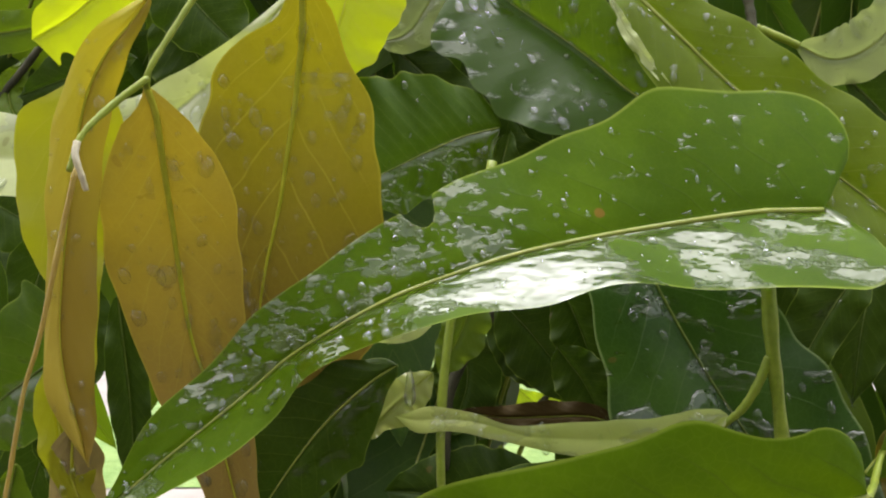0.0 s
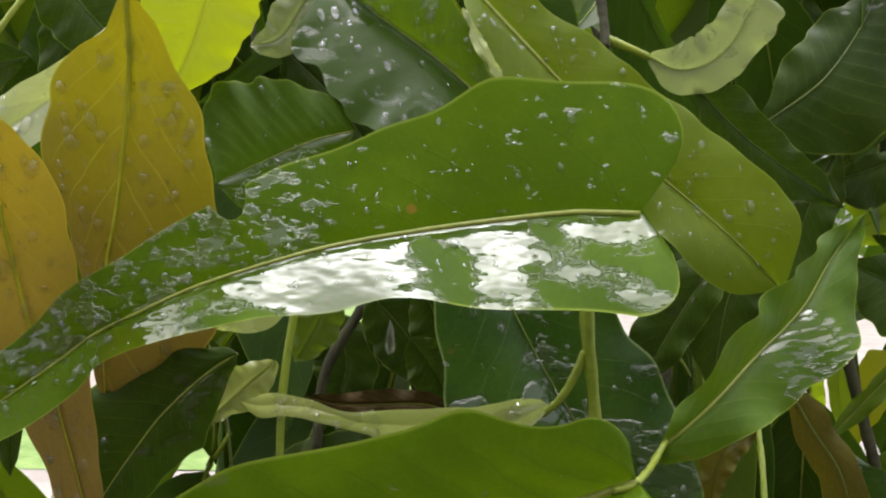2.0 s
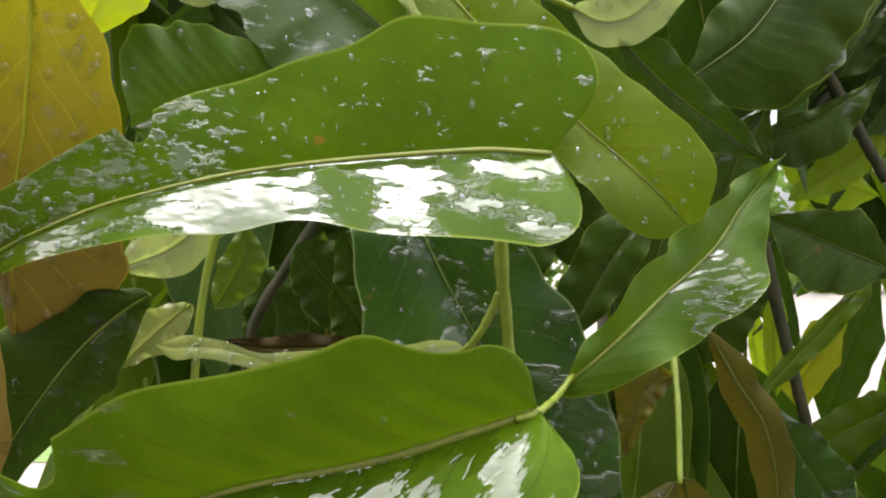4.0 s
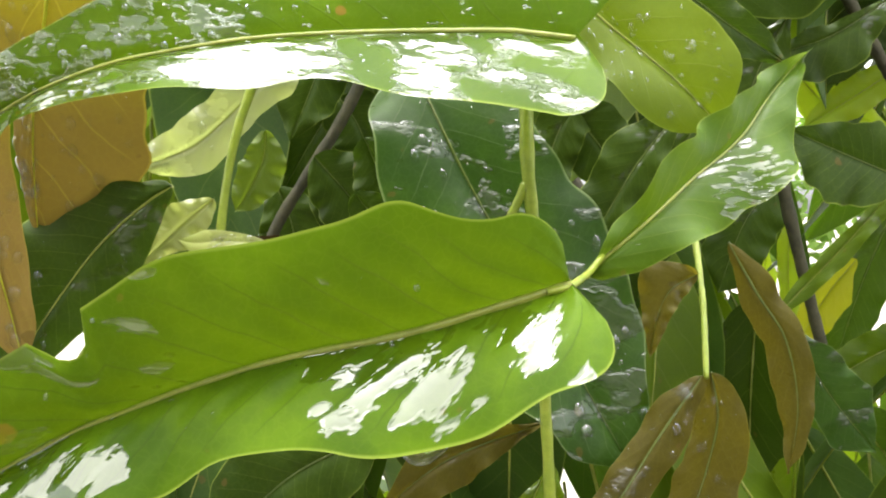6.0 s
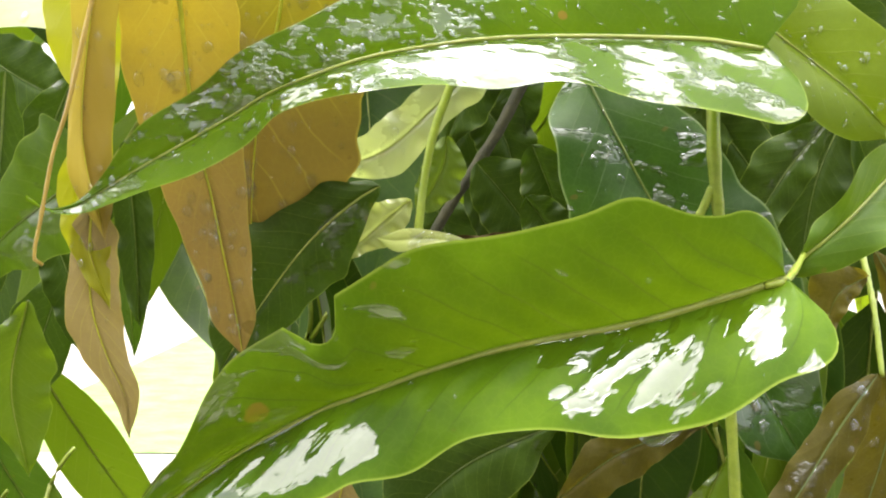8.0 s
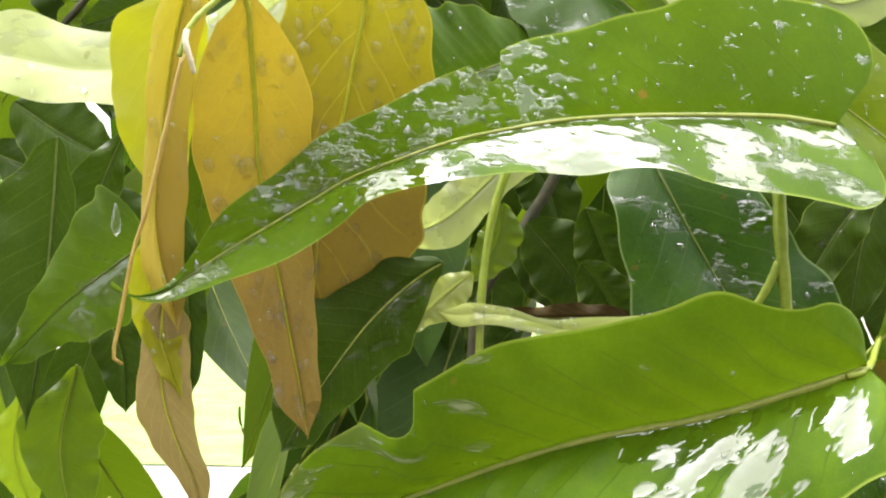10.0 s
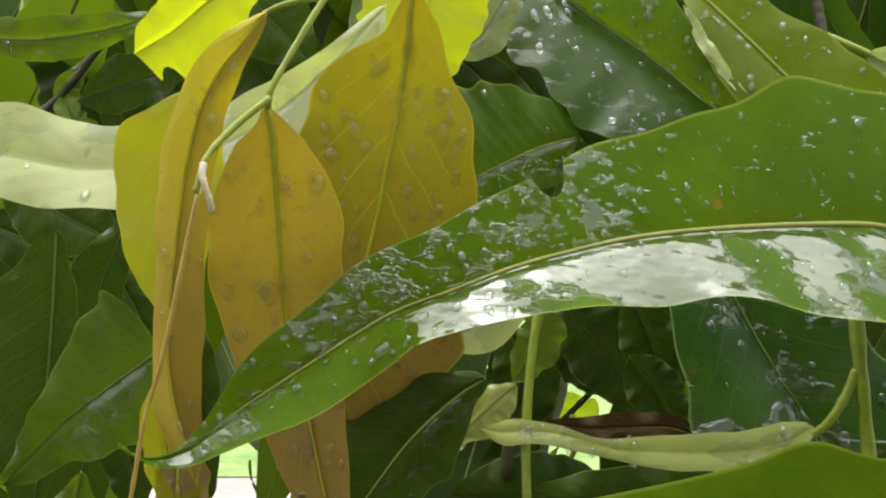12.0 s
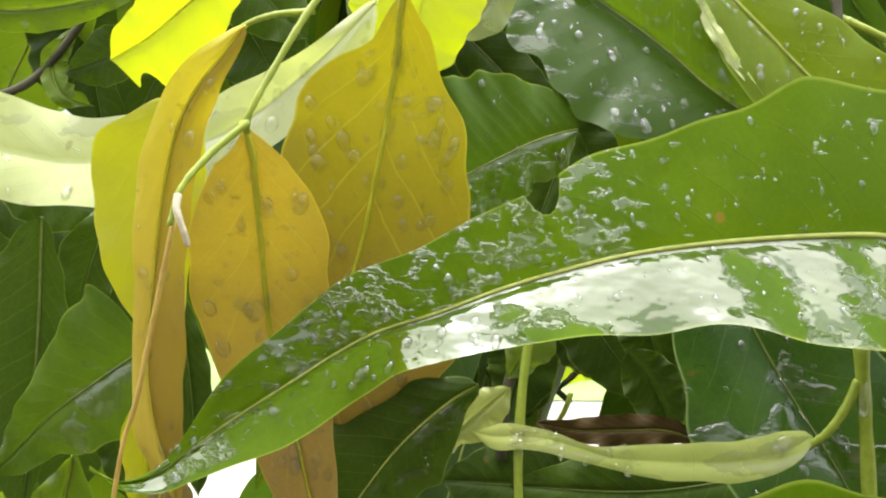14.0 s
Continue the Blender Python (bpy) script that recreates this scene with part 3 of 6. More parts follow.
leaf('leaf', WETTIP, 'dark green leaf tip with a yellowish midrib',
     [(0.0163, 0.2840, 1.5326), (0.0065, 0.2811, 1.5299), (-0.0023, 0.2784, 1.5260), (-0.0117, 0.2755, 1.5212), (-0.0209, 0.2720, 1.5162)],
     [0.0, 7.8, 10.4, 11.2, 11.4, 11.8, 12.0, 12.4, 12.2, 12.0, 11.6, 9.0, 0.0],
     [0.0, 10.2, 13.0, 16.6, 19.4, 21.2, 22.6, 24.2, 24.4, 23.6, 20.4, 12.2, 0.0],
     tilt=(-10, -10), face=(0.22, -0.97, -0.06), drops=20)
leaf('leaf', SPLIT, 'large green leaf, one half coloured dark for shade, shining with rainwater',
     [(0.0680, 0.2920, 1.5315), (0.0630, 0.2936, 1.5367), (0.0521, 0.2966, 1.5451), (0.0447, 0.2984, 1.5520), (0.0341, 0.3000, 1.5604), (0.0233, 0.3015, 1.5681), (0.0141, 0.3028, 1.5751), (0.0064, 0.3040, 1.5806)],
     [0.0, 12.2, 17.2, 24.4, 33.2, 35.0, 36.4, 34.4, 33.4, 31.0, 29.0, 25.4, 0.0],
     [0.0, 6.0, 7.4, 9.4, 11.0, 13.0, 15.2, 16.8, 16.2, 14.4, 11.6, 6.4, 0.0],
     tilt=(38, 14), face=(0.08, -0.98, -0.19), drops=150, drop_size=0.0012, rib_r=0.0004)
leaf('leaf', BEADED, 'olive-green leaf finely beaded with raindrops',
     [(0.0493, 0.3000, 1.5789), (0.0570, 0.2964, 1.5698), (0.0662, 0.2920, 1.5591), (0.0776, 0.2880, 1.5463), (0.0904, 0.2834, 1.5338), (0.1035, 0.2775, 1.5199), (0.1131, 0.2732, 1.5111), (0.1231, 0.2680, 1.5011), (0.1326, 0.2680, 1.4914), (0.1350, 0.2680, 1.4881)],
     [0.0, 11.2, 11.6, 14.0, 16.0, 16.6, 17.0, 18.2, 19.2, 19.2, 18.0, 16.2, 0.0],
     [0.0, 8.8, 12.2, 15.8, 16.6, 17.0, 16.2, 14.4, 12.4, 14.0, 14.4, 12.0, 0.0],
     tilt=(-6, 26), face=(-0.12, -0.99, -0.12), drops=260, drop_size=0.0008)
leaf('leaf', TWIST, 'twisted green leaf with a wavy edge and a wet patch',
     [(0.0895, 0.2220, 1.4519), (0.0934, 0.2220, 1.4564), (0.0973, 0.2220, 1.4596), (0.1057, 0.2247, 1.4665), (0.1172, 0.2334, 1.4754), (0.1261, 0.2407, 1.4812), (0.1339, 0.2474, 1.4874), (0.1425, 0.2561, 1.4969), (0.1511, 0.2636, 1.5051), (0.1592, 0.2700, 1.5121)],
     [0.0, 3.4, 4.4, 9.0, 9.8, 8.6, 10.0, 9.4, 7.6, 5.6, 4.4, 2.6, 0.0],
     [0.0, 7.0, 10.0, 11.8, 13.6, 14.4, 15.4, 16.0, 12.0, 8.2, 4.8, 2.0, 0.0],
     tilt=(30, 6), face=(-0.27, -0.96, -0.03), wave=0.002)
leaf('leaf', BOAT, 'narrow pale green leaf seen from its underside with large drops',
     [(0.0694, 0.2550, 1.4595), (0.0621, 0.2521, 1.4564), (0.0496, 0.2502, 1.4545), (0.0364, 0.2500, 1.4544), (0.0273, 0.2507, 1.4546), (0.0208, 0.2515, 1.4549), (0.0131, 0.2535, 1.4568), (0.0066, 0.2555, 1.4581), (-0.0000, 0.2575, 1.4582), (-0.0067, 0.2600, 1.4576), (-0.0118, 0.2620, 1.4584)],
     [0.0, 3.2, 4.2, 5.0, 4.4, 4.2, 3.8, 2.6, 2.8, 3.2, 3.0, 3.2, 0.0],
     [0.0, 4.6, 5.0, 4.8, 4.6, 4.2, 3.8, 2.6, 1.4, 2.0, 2.6, 3.0, 0.0],
     tilt=(6, 6), face=(-0.19, -0.95, 0.26), drops=22, drop_size=0.0023, relief=0, wave=0.0001, rib_r=0.0002, curl=(0.12, 0.12), crease=0)
leaf('leaf', WETD, 'broad dark wet leaf behind a green stem',
     [(0.0496, 0.2950, 1.5103), (0.0564, 0.2874, 1.4947), (0.0613, 0.2834, 1.4840), (0.0662, 0.2807, 1.4743), (0.0718, 0.2776, 1.4640), (0.0804, 0.2737, 1.4499), (0.0898, 0.2700, 1.4331), (0.0989, 0.2663, 1.4165), (0.1064, 0.2634, 1.4032), (0.1101, 0.2620, 1.3959)],
     [0.0, 16.0, 20.2, 23.4, 25.6, 26.0, 26.6, 26.8, 24.8, 21.2, 16.8, 11.0, 0.0],
     [0.0, 16.4, 21.0, 25.2, 28.8, 30.2, 30.0, 28.2, 25.6, 21.8, 17.4, 12.4, 0.0],
     tilt=(-10, 32), face=(-0.15, -0.99, -0.04), drops=100, drop_size=0.0012, rib_r=0.0004)
leaf('leaf', PALEG, 'pale green curled leaf on a grey twig',
     [(0.1054, 0.3100, 1.5597), (0.1147, 0.3100, 1.5555), (0.1235, 0.3100, 1.5571), (0.1307, 0.3068, 1.5631), (0.1352, 0.3026, 1.5727), (0.1374, 0.3000, 1.5790)],
     [0.0, 5.2, 8.8, 9.4, 10.0, 10.0, 9.6, 9.8, 9.6, 8.8, 7.6, 6.4, 0.0],
     [0.0, 3.2, 6.0, 7.6, 8.8, 8.4, 8.2, 8.4, 8.6, 9.4, 9.4, 9.6, 0.0],
     tilt=(10, -10), face=(-0.22, -0.96, -0.19), drops=20)
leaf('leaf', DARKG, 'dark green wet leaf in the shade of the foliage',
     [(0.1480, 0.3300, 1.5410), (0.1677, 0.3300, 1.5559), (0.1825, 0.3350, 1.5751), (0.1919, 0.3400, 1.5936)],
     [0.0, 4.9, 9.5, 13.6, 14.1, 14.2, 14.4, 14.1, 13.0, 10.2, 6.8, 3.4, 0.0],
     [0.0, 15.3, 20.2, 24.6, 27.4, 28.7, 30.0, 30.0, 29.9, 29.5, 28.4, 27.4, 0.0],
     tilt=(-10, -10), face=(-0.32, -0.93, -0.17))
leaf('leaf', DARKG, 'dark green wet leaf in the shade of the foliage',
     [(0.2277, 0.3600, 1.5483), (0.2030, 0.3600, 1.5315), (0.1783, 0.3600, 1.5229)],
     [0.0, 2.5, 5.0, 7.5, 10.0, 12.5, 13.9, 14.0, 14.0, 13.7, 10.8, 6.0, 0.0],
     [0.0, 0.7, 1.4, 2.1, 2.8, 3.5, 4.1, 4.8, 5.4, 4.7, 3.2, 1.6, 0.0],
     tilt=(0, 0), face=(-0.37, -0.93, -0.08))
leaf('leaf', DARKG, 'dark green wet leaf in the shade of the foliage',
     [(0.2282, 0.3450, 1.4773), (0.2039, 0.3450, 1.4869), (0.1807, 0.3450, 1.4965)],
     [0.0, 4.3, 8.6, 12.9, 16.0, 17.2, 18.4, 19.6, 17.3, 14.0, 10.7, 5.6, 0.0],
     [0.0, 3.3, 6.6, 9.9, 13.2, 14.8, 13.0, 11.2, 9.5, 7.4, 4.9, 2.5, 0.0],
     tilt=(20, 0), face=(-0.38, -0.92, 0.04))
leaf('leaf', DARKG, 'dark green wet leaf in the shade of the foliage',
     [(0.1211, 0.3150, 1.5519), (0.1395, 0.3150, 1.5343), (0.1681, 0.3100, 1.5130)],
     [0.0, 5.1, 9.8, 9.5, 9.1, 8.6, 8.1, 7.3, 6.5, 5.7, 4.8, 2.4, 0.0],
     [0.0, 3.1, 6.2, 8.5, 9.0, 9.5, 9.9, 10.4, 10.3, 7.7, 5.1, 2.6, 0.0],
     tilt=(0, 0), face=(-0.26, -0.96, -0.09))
leaf('leaf', YELLOW, 'bright yellow young leaf with a torn tip, lit through',
     [(-0.0585, 0.2160, 1.5609), (-0.0677, 0.2160, 1.5544), (-0.0760, 0.2160, 1.5474), (-0.0837, 0.2160, 1.5430)],
     [0.0, 4.4, 6.0, 7.2, 8.4, 9.2, 9.2, 9.4, 9.6, 10.2, 11.0, 8.2, 0.0],
     [0.0, 2.4, 4.8, 7.2, 7.0, 7.0, 7.0, 7.0, 6.6, 5.8, 5.0, 4.0, 0.0],
     tilt=(0, 0), face=(0.24, -0.96, -0.12), bite=(-1, 0.86, 0.06, 0.5), wave=0.0004, ribmat=RIBY, rib_r=0.0003, relief=8e-05)
leaf('leaf', YELLOW, 'bright yellow-green leaf lit through by the sky',
     [(-0.0218, 0.2700, 1.5746), (-0.0245, 0.2693, 1.5622), (-0.0273, 0.2688, 1.5530), (-0.0309, 0.2683, 1.5445), (-0.0336, 0.2680, 1.5396)],
     [0.0, 15.2, 15.2, 15.2, 14.4, 13.8, 12.8, 11.8, 11.0, 8.6, 6.2, 3.2, 0.0],
     [0.0, 5.6, 11.2, 16.8, 16.8, 16.6, 16.2, 14.8, 13.2, 11.4, 8.8, 6.2, 0.0],
     tilt=(0, 0), face=(-0.02, -0.99, -0.14), ribmat=RIBY, relief=8e-05, wave=0.0005)
leaf('leaf', ORANGE, 'narrow orange-brown folded leaf hanging down',
     [(-0.0540, 0.1970, 1.5473), (-0.0581, 0.1977, 1.5424), (-0.0628, 0.1985, 1.5370), (-0.0667, 0.1997, 1.5301), (-0.0693, 0.2015, 1.5220), (-0.0715, 0.2036, 1.5116), (-0.0732, 0.2052, 1.5009), (-0.0745, 0.2063, 1.4900), (-0.0747, 0.2067, 1.4813), (-0.0735, 0.2070, 1.4725), (-0.0710, 0.2070, 1.4637), (-0.0694, 0.2070, 1.4571)],
     [0.0, 2.6, 4.4, 5.4, 5.2, 5.4, 6.0, 6.6, 6.8, 6.6, 5.6, 3.8, 0.0],
     [0.0, 3.4, 4.6, 4.8, 5.0, 4.6, 3.8, 3.0, 3.0, 3.0, 3.8, 2.8, 0.0],
     tilt=(-12, -8), face=(0.24, -0.96, 0.14), drops=30, drop_size=0.0009, curl=(0.3, 0.25), ribmat=RIBY, relief=8e-05, wave=0.0009, rows=90, rib_r=0.0003)
leaf('leaf', YELLOWD, 'yellow young leaf hanging behind a folded brown leaf',
     [(-0.0733, 0.2220, 1.5362), (-0.0769, 0.2220, 1.5217), (-0.0775, 0.2206, 1.5082), (-0.0764, 0.2186, 1.4936), (-0.0745, 0.2174, 1.4824), (-0.0726, 0.2160, 1.4696)],
     [0.0, 7.6, 9.2, 9.8, 9.8, 8.0, 7.2, 6.6, 5.6, 4.2, 3.2, 2.4, 0.0],
     [0.0, 7.2, 12.8, 12.8, 11.4, 10.4, 9.6, 7.6, 4.0, 3.2, 2.4, 1.6, 0.0],
     tilt=(0, -10), face=(0.23, -0.97, 0.01), ribmat=RIBY, wave=0.0007, relief=8e-05)
leaf('leaf', LIMP, 'limp brown leaf with a dripping tip',
     [(-0.0735, 0.2100, 1.4644), (-0.0743, 0.2115, 1.4512), (-0.0737, 0.2126, 1.4405), (-0.0705, 0.2139, 1.4298), (-0.0666, 0.2150, 1.4203), (-0.0659, 0.2160, 1.4110)],
     [0.0, 6.0, 6.2, 6.4, 6.6, 6.6, 6.0, 5.2, 4.4, 3.8, 3.2, 1.8, 0.0],
     [0.0, 4.2, 4.4, 4.8, 5.6, 6.0, 6.6, 6.0, 4.6, 3.0, 3.0, 1.8, 0.0],
     tilt=(-5, -20), face=(0.24, -0.96, 0.13), ribmat=RIBY, drops=10, relief=8e-05, wave=0.0005)
stem('twig', STRIP, 'thin rolled orange strip of a withered leaf', [(-0.0635, 0.1840, 1.5144), (-0.0657, 0.1843, 1.5051), (-0.0683, 0.1847, 1.4934), (-0.0708, 0.1850, 1.4828), (-0.0731, 0.1853, 1.4758), (-0.0746, 0.1857, 1.4687), (-0.0761, 0.1860, 1.4604), (-0.0773, 0.1863, 1.4545), (-0.0769, 0.1867, 1.4523), (-0.0757, 0.1870, 1.4521)], 0.00045)
leaf('leaf', YELLOWD, 'limp yellow leaf end lapping over a brown one',
     [(-0.0754, 0.2095, 1.4787), (-0.0767, 0.2105, 1.4682), (-0.0745, 0.2110, 1.4552), (-0.0696, 0.2120, 1.4414)],
     [0.0, 3.6, 5.0, 6.0, 6.6, 6.4, 6.0, 5.4, 4.6, 3.6, 2.6, 1.4, 0.0],
     [0.0, 3.0, 4.0, 4.6, 4.8, 4.6, 4.4, 4.0, 3.4, 2.8, 2.0, 1.0, 0.0],
     tilt=(-8, -12), face=(0.24, -0.96, 0.13), ribmat=RIBY, wave=0.0006, rib_r=0.0004)
leaf('leaf', PALE, 'pale shining leaf seen from below with raindrops',
     [(-0.0332, 0.2400, 1.5583), (-0.0475, 0.2479, 1.5457), (-0.0640, 0.2547, 1.5333), (-0.0794, 0.2588, 1.5265), (-0.0976, 0.2615, 1.5233), (-0.1116, 0.2631, 1.5231), (-0.1257, 0.2646, 1.5257), (-0.1400, 0.2665, 1.5277), (-0.1517, 0.2680, 1.5290)],
     [0.0, 6.4, 8.4, 9.4, 10.2, 10.4, 12.0, 12.6, 13.0, 13.0, 11.2, 7.4, 0.0],
     [0.0, 3.0, 3.8, 6.4, 8.6, 9.8, 10.2, 10.6, 11.8, 12.6, 13.4, 11.0, 0.0],
     tilt=(35, -15), face=(0.26, -0.96, -0.04), drops=40, drop_size=0.0014, rib_r=0.0002, crease=0.0002)
leaf('leaf', DARKG, 'wet glossy green leaf hanging among the other leaves',
     [(-0.1293, 0.3000, 1.5075), (-0.1313, 0.3000, 1.4744), (-0.1350, 0.3000, 1.4385), (-0.1382, 0.3000, 1.4170)],
     [0.0, 3.3, 6.3, 7.5, 8.5, 8.2, 7.5, 6.7, 6.0, 4.6, 3.0, 1.5, 0.0],
     [0.0, 8.7, 15.3, 18.4, 21.1, 23.7, 21.7, 18.1, 14.5, 10.8, 7.2, 3.6, 0.0],
     tilt=(-15, -15), face=(0.35, -0.94, 0.04))
leaf('leaf', MIDG, 'dark green wet leaf in the shade of the foliage',
     [(-0.0918, 0.2700, 1.4776), (-0.0982, 0.2723, 1.4731), (-0.1104, 0.2763, 1.4646), (-0.1204, 0.2793, 1.4571), (-0.1307, 0.2825, 1.4472), (-0.1395, 0.2850, 1.4387)],
     [0.0, 8.4, 12.6, 14.8, 15.6, 15.2, 14.4, 12.4, 9.4, 7.6, 6.2, 4.0, 0.0],
     [0.0, 20.8, 20.2, 18.8, 16.8, 14.8, 12.4, 9.8, 7.8, 6.4, 4.6, 2.8, 0.0],
     tilt=(10, -10), face=(0.31, -0.93, 0.2))
leaf('leaf', GREENM, 'wet glossy green leaf hanging among the other leaves',
     [(-0.1293, 0.3200, 1.4348), (-0.1344, 0.3200, 1.4062), (-0.1281, 0.3200, 1.3759)],
     [0.0, 3.8, 7.6, 11.4, 13.5, 12.9, 12.4, 11.9, 11.4, 10.0, 6.7, 3.3, 0.0],
     [0.0, 3.4, 6.9, 10.3, 13.7, 13.6, 11.5, 9.4, 7.3, 5.1, 3.0, 1.5, 0.0],
     tilt=(0, 0), face=(0.32, -0.93, 0.18))
leaf('leaf', YELLOWG, 'yellow-green leaf hanging low in the foliage',
     [(-0.1545, 0.3400, 1.4233), (-0.1572, 0.3400, 1.4017), (-0.1501, 0.3400, 1.3801)],
     [0.0, 2.4, 4.7, 7.1, 7.6, 7.3, 6.9, 6.6, 6.3, 5.9, 5.3, 2.7, 0.0],
     [0.0, 2.1, 4.2, 6.2, 8.2, 7.9, 7.4, 6.9, 6.3, 4.9, 3.2, 1.6, 0.0],
     tilt=(0, 0), face=(0.35, -0.92, 0.19))
leaf('leaf', BROWND, 'brownish young leaf hanging from a thin stalk',
     [(0.1268, 0.2570, 1.4237), (0.1150, 0.2543, 1.4083), (0.1039, 0.2506, 1.3926), (0.0931, 0.2475, 1.3794), (0.0878, 0.2460, 1.3732)],
     [0.0, 3.8, 5.6, 7.0, 7.0, 7.0, 6.6, 6.4, 6.4, 6.8, 6.0, 3.6, 0.0],
     [0.0, 3.6, 5.6, 6.0, 5.8, 5.8, 6.2, 6.4, 6.0, 5.4, 4.6, 2.8, 0.0],
     tilt=(-20, -10), face=(-0.29, -0.94, 0.19), wave=0.0006, drops=40, drop_size=0.0008)
leaf('leaf', BROWND, 'brownish young leaf hanging from a thin stalk',
     [(0.1294, 0.2580, 1.4244), (0.1318, 0.2592, 1.4122), (0.1294, 0.2600, 1.3984), (0.1251, 0.2597, 1.3846), (0.1204, 0.2580, 1.3698)],
     [0.0, 4.8, 6.6, 8.4, 9.0, 9.8, 9.8, 9.8, 9.6, 9.0, 8.2, 6.4, 0.0],
     [0.0, 3.6, 5.6, 6.6, 7.0, 7.2, 7.6, 8.0, 8.2, 8.6, 9.2, 9.8, 0.0],
     tilt=(-10, -20), face=(-0.34, -0.92, 0.19), wave=0.0006, drops=40, drop_size=0.0008)
leaf('leaf', BROWND, 'small olive leaf with raindrops',
     [(0.1294, 0.2720, 1.4497), (0.1216, 0.2720, 1.4449), (0.1179, 0.2720, 1.4362), (0.1165, 0.2720, 1.4263)],
     [0.0, 2.2, 3.2, 3.8, 4.2, 4.2, 4.0, 3.4, 3.2, 2.6, 2.0, 1.2, 0.0],
     [0.0, 4.6, 6.2, 9.0, 9.8, 7.8, 6.2, 4.8, 3.6, 2.6, 1.8, 1.2, 0.0],
     tilt=(0, 0), face=(-0.32, -0.95, 0.03))
leaf('leaf', GREENM, 'wet glossy green leaf hanging among the other leaves',
     [(0.0747, 0.2000, 1.3857), (0.0497, 0.2000, 1.3892), (0.0249, 0.2000, 1.3855)],
     [0.0, 0.9, 1.9, 2.8, 3.8, 4.3, 4.3, 4.4, 4.4, 4.4, 3.0, 1.5, 0.0],
     [0.0, 1.2, 2.4, 3.6, 4.8, 5.8, 5.9, 6.0, 6.0, 5.8, 5.5, 2.9, 0.0],
     tilt=(0, 10), face=(-0.12, -0.95, 0.28))
leaf('leaf', GREENM, 'yellowish green leaf behind a stem',
     [(0.0872, 0.2620, 1.3992), (0.0814, 0.2620, 1.3854), (0.0772, 0.2620, 1.3684)],
     [0.0, 4.3, 6.9, 8.5, 10.0, 10.9, 11.1, 11.3, 11.5, 11.7, 8.3, 4.1, 0.0],
     [0.0, 0.4, 0.9, 2.0, 3.2, 4.4, 5.6, 6.9, 9.0, 11.1, 10.3, 5.2, 0.0],
     tilt=(0, 0), face=(-0.2, -0.95, 0.23))
leaf('leaf', LIMP, 'brown young leaf hanging low down',
     [(-0.0171, 0.2350, 1.3974), (-0.0216, 0.2380, 1.3794), (-0.0240, 0.2400, 1.3647)],
     [0.0, 3.7, 6.7, 6.7, 6.7, 6.7, 6.7, 5.7, 4.6, 3.4, 2.3, 1.1, 0.0],
     [0.0, 4.1, 8.2, 12.3, 16.4, 19.1, 19.4, 19.6, 19.4, 14.7, 9.8, 4.9, 0.0],
     tilt=(0, 0), face=(0.17, -0.95, 0.26), ribmat=RIBY, relief=8e-05, wave=0.0005)
leaf('leaf', PALE, 'pale underside of a leaf lit from behind',
     [(0.0177, 0.2750, 1.5102), (0.0024, 0.2750, 1.4946), (-0.0099, 0.2750, 1.4836), (-0.0246, 0.2750, 1.4775)],
     [0.0, 6.2, 7.4, 6.6, 6.0, 6.0, 6.2, 7.2, 8.0, 7.4, 6.0, 4.2, 0.0],
     [0.0, 3.6, 7.2, 6.8, 6.8, 7.2, 7.4, 7.8, 7.6, 7.2, 6.4, 5.0, 0.0],
     tilt=(0, 0), face=(0.08, -0.99, -0.15), drops=15)
leaf('leaf', OLIVE, 'small yellow-green leaf lit through',
     [(0.0078, 0.2900, 1.4892), (0.0071, 0.2900, 1.4807), (0.0034, 0.2900, 1.4725), (-0.0009, 0.2900, 1.4656)],
     [0.0, 3.0, 4.6, 5.6, 7.0, 7.0, 7.2, 7.2, 6.4, 5.4, 4.6, 2.8, 0.0],
     [0.0, 3.0, 4.0, 5.0, 5.4, 5.8, 6.0, 5.6, 5.2, 4.6, 3.8, 2.2, 0.0],
     tilt=(0, 0), face=(0.06, -1, -0.08))
leaf('leaf', BOAT, 'olive leaf half hidden under a darker one',
     [(-0.0022, 0.2620, 1.4690), (-0.0098, 0.2620, 1.4626), (-0.0216, 0.2620, 1.4515)],
     [0.0, 3.0, 4.4, 5.0, 5.6, 5.6, 5.8, 5.0, 4.0, 3.0, 2.2, 1.4, 0.0],
     [0.0, 2.2, 3.4, 4.8, 6.0, 6.0, 5.8, 5.8, 5.0, 4.0, 3.0, 1.8, 0.0],
     tilt=(0, 0), face=(0.13, -0.99, -0.02))
leaf('leaf', BROWND, 'brown leaf in the shade',
     [(0.0879, 0.2800, 1.4064), (0.0606, 0.2800, 1.3956), (0.0414, 0.2800, 1.3809)],
     [0.0, 1.6, 3.0, 4.4, 5.9, 7.3, 8.4, 8.3, 8.2, 8.1, 7.1, 3.5, 0.0],
     [0.0, 1.4, 2.7, 4.1, 5.5, 6.4, 6.9, 7.4, 7.6, 5.8, 3.9, 1.9, 0.0],
     tilt=(0, 0), face=(-0.13, -0.97, 0.19))
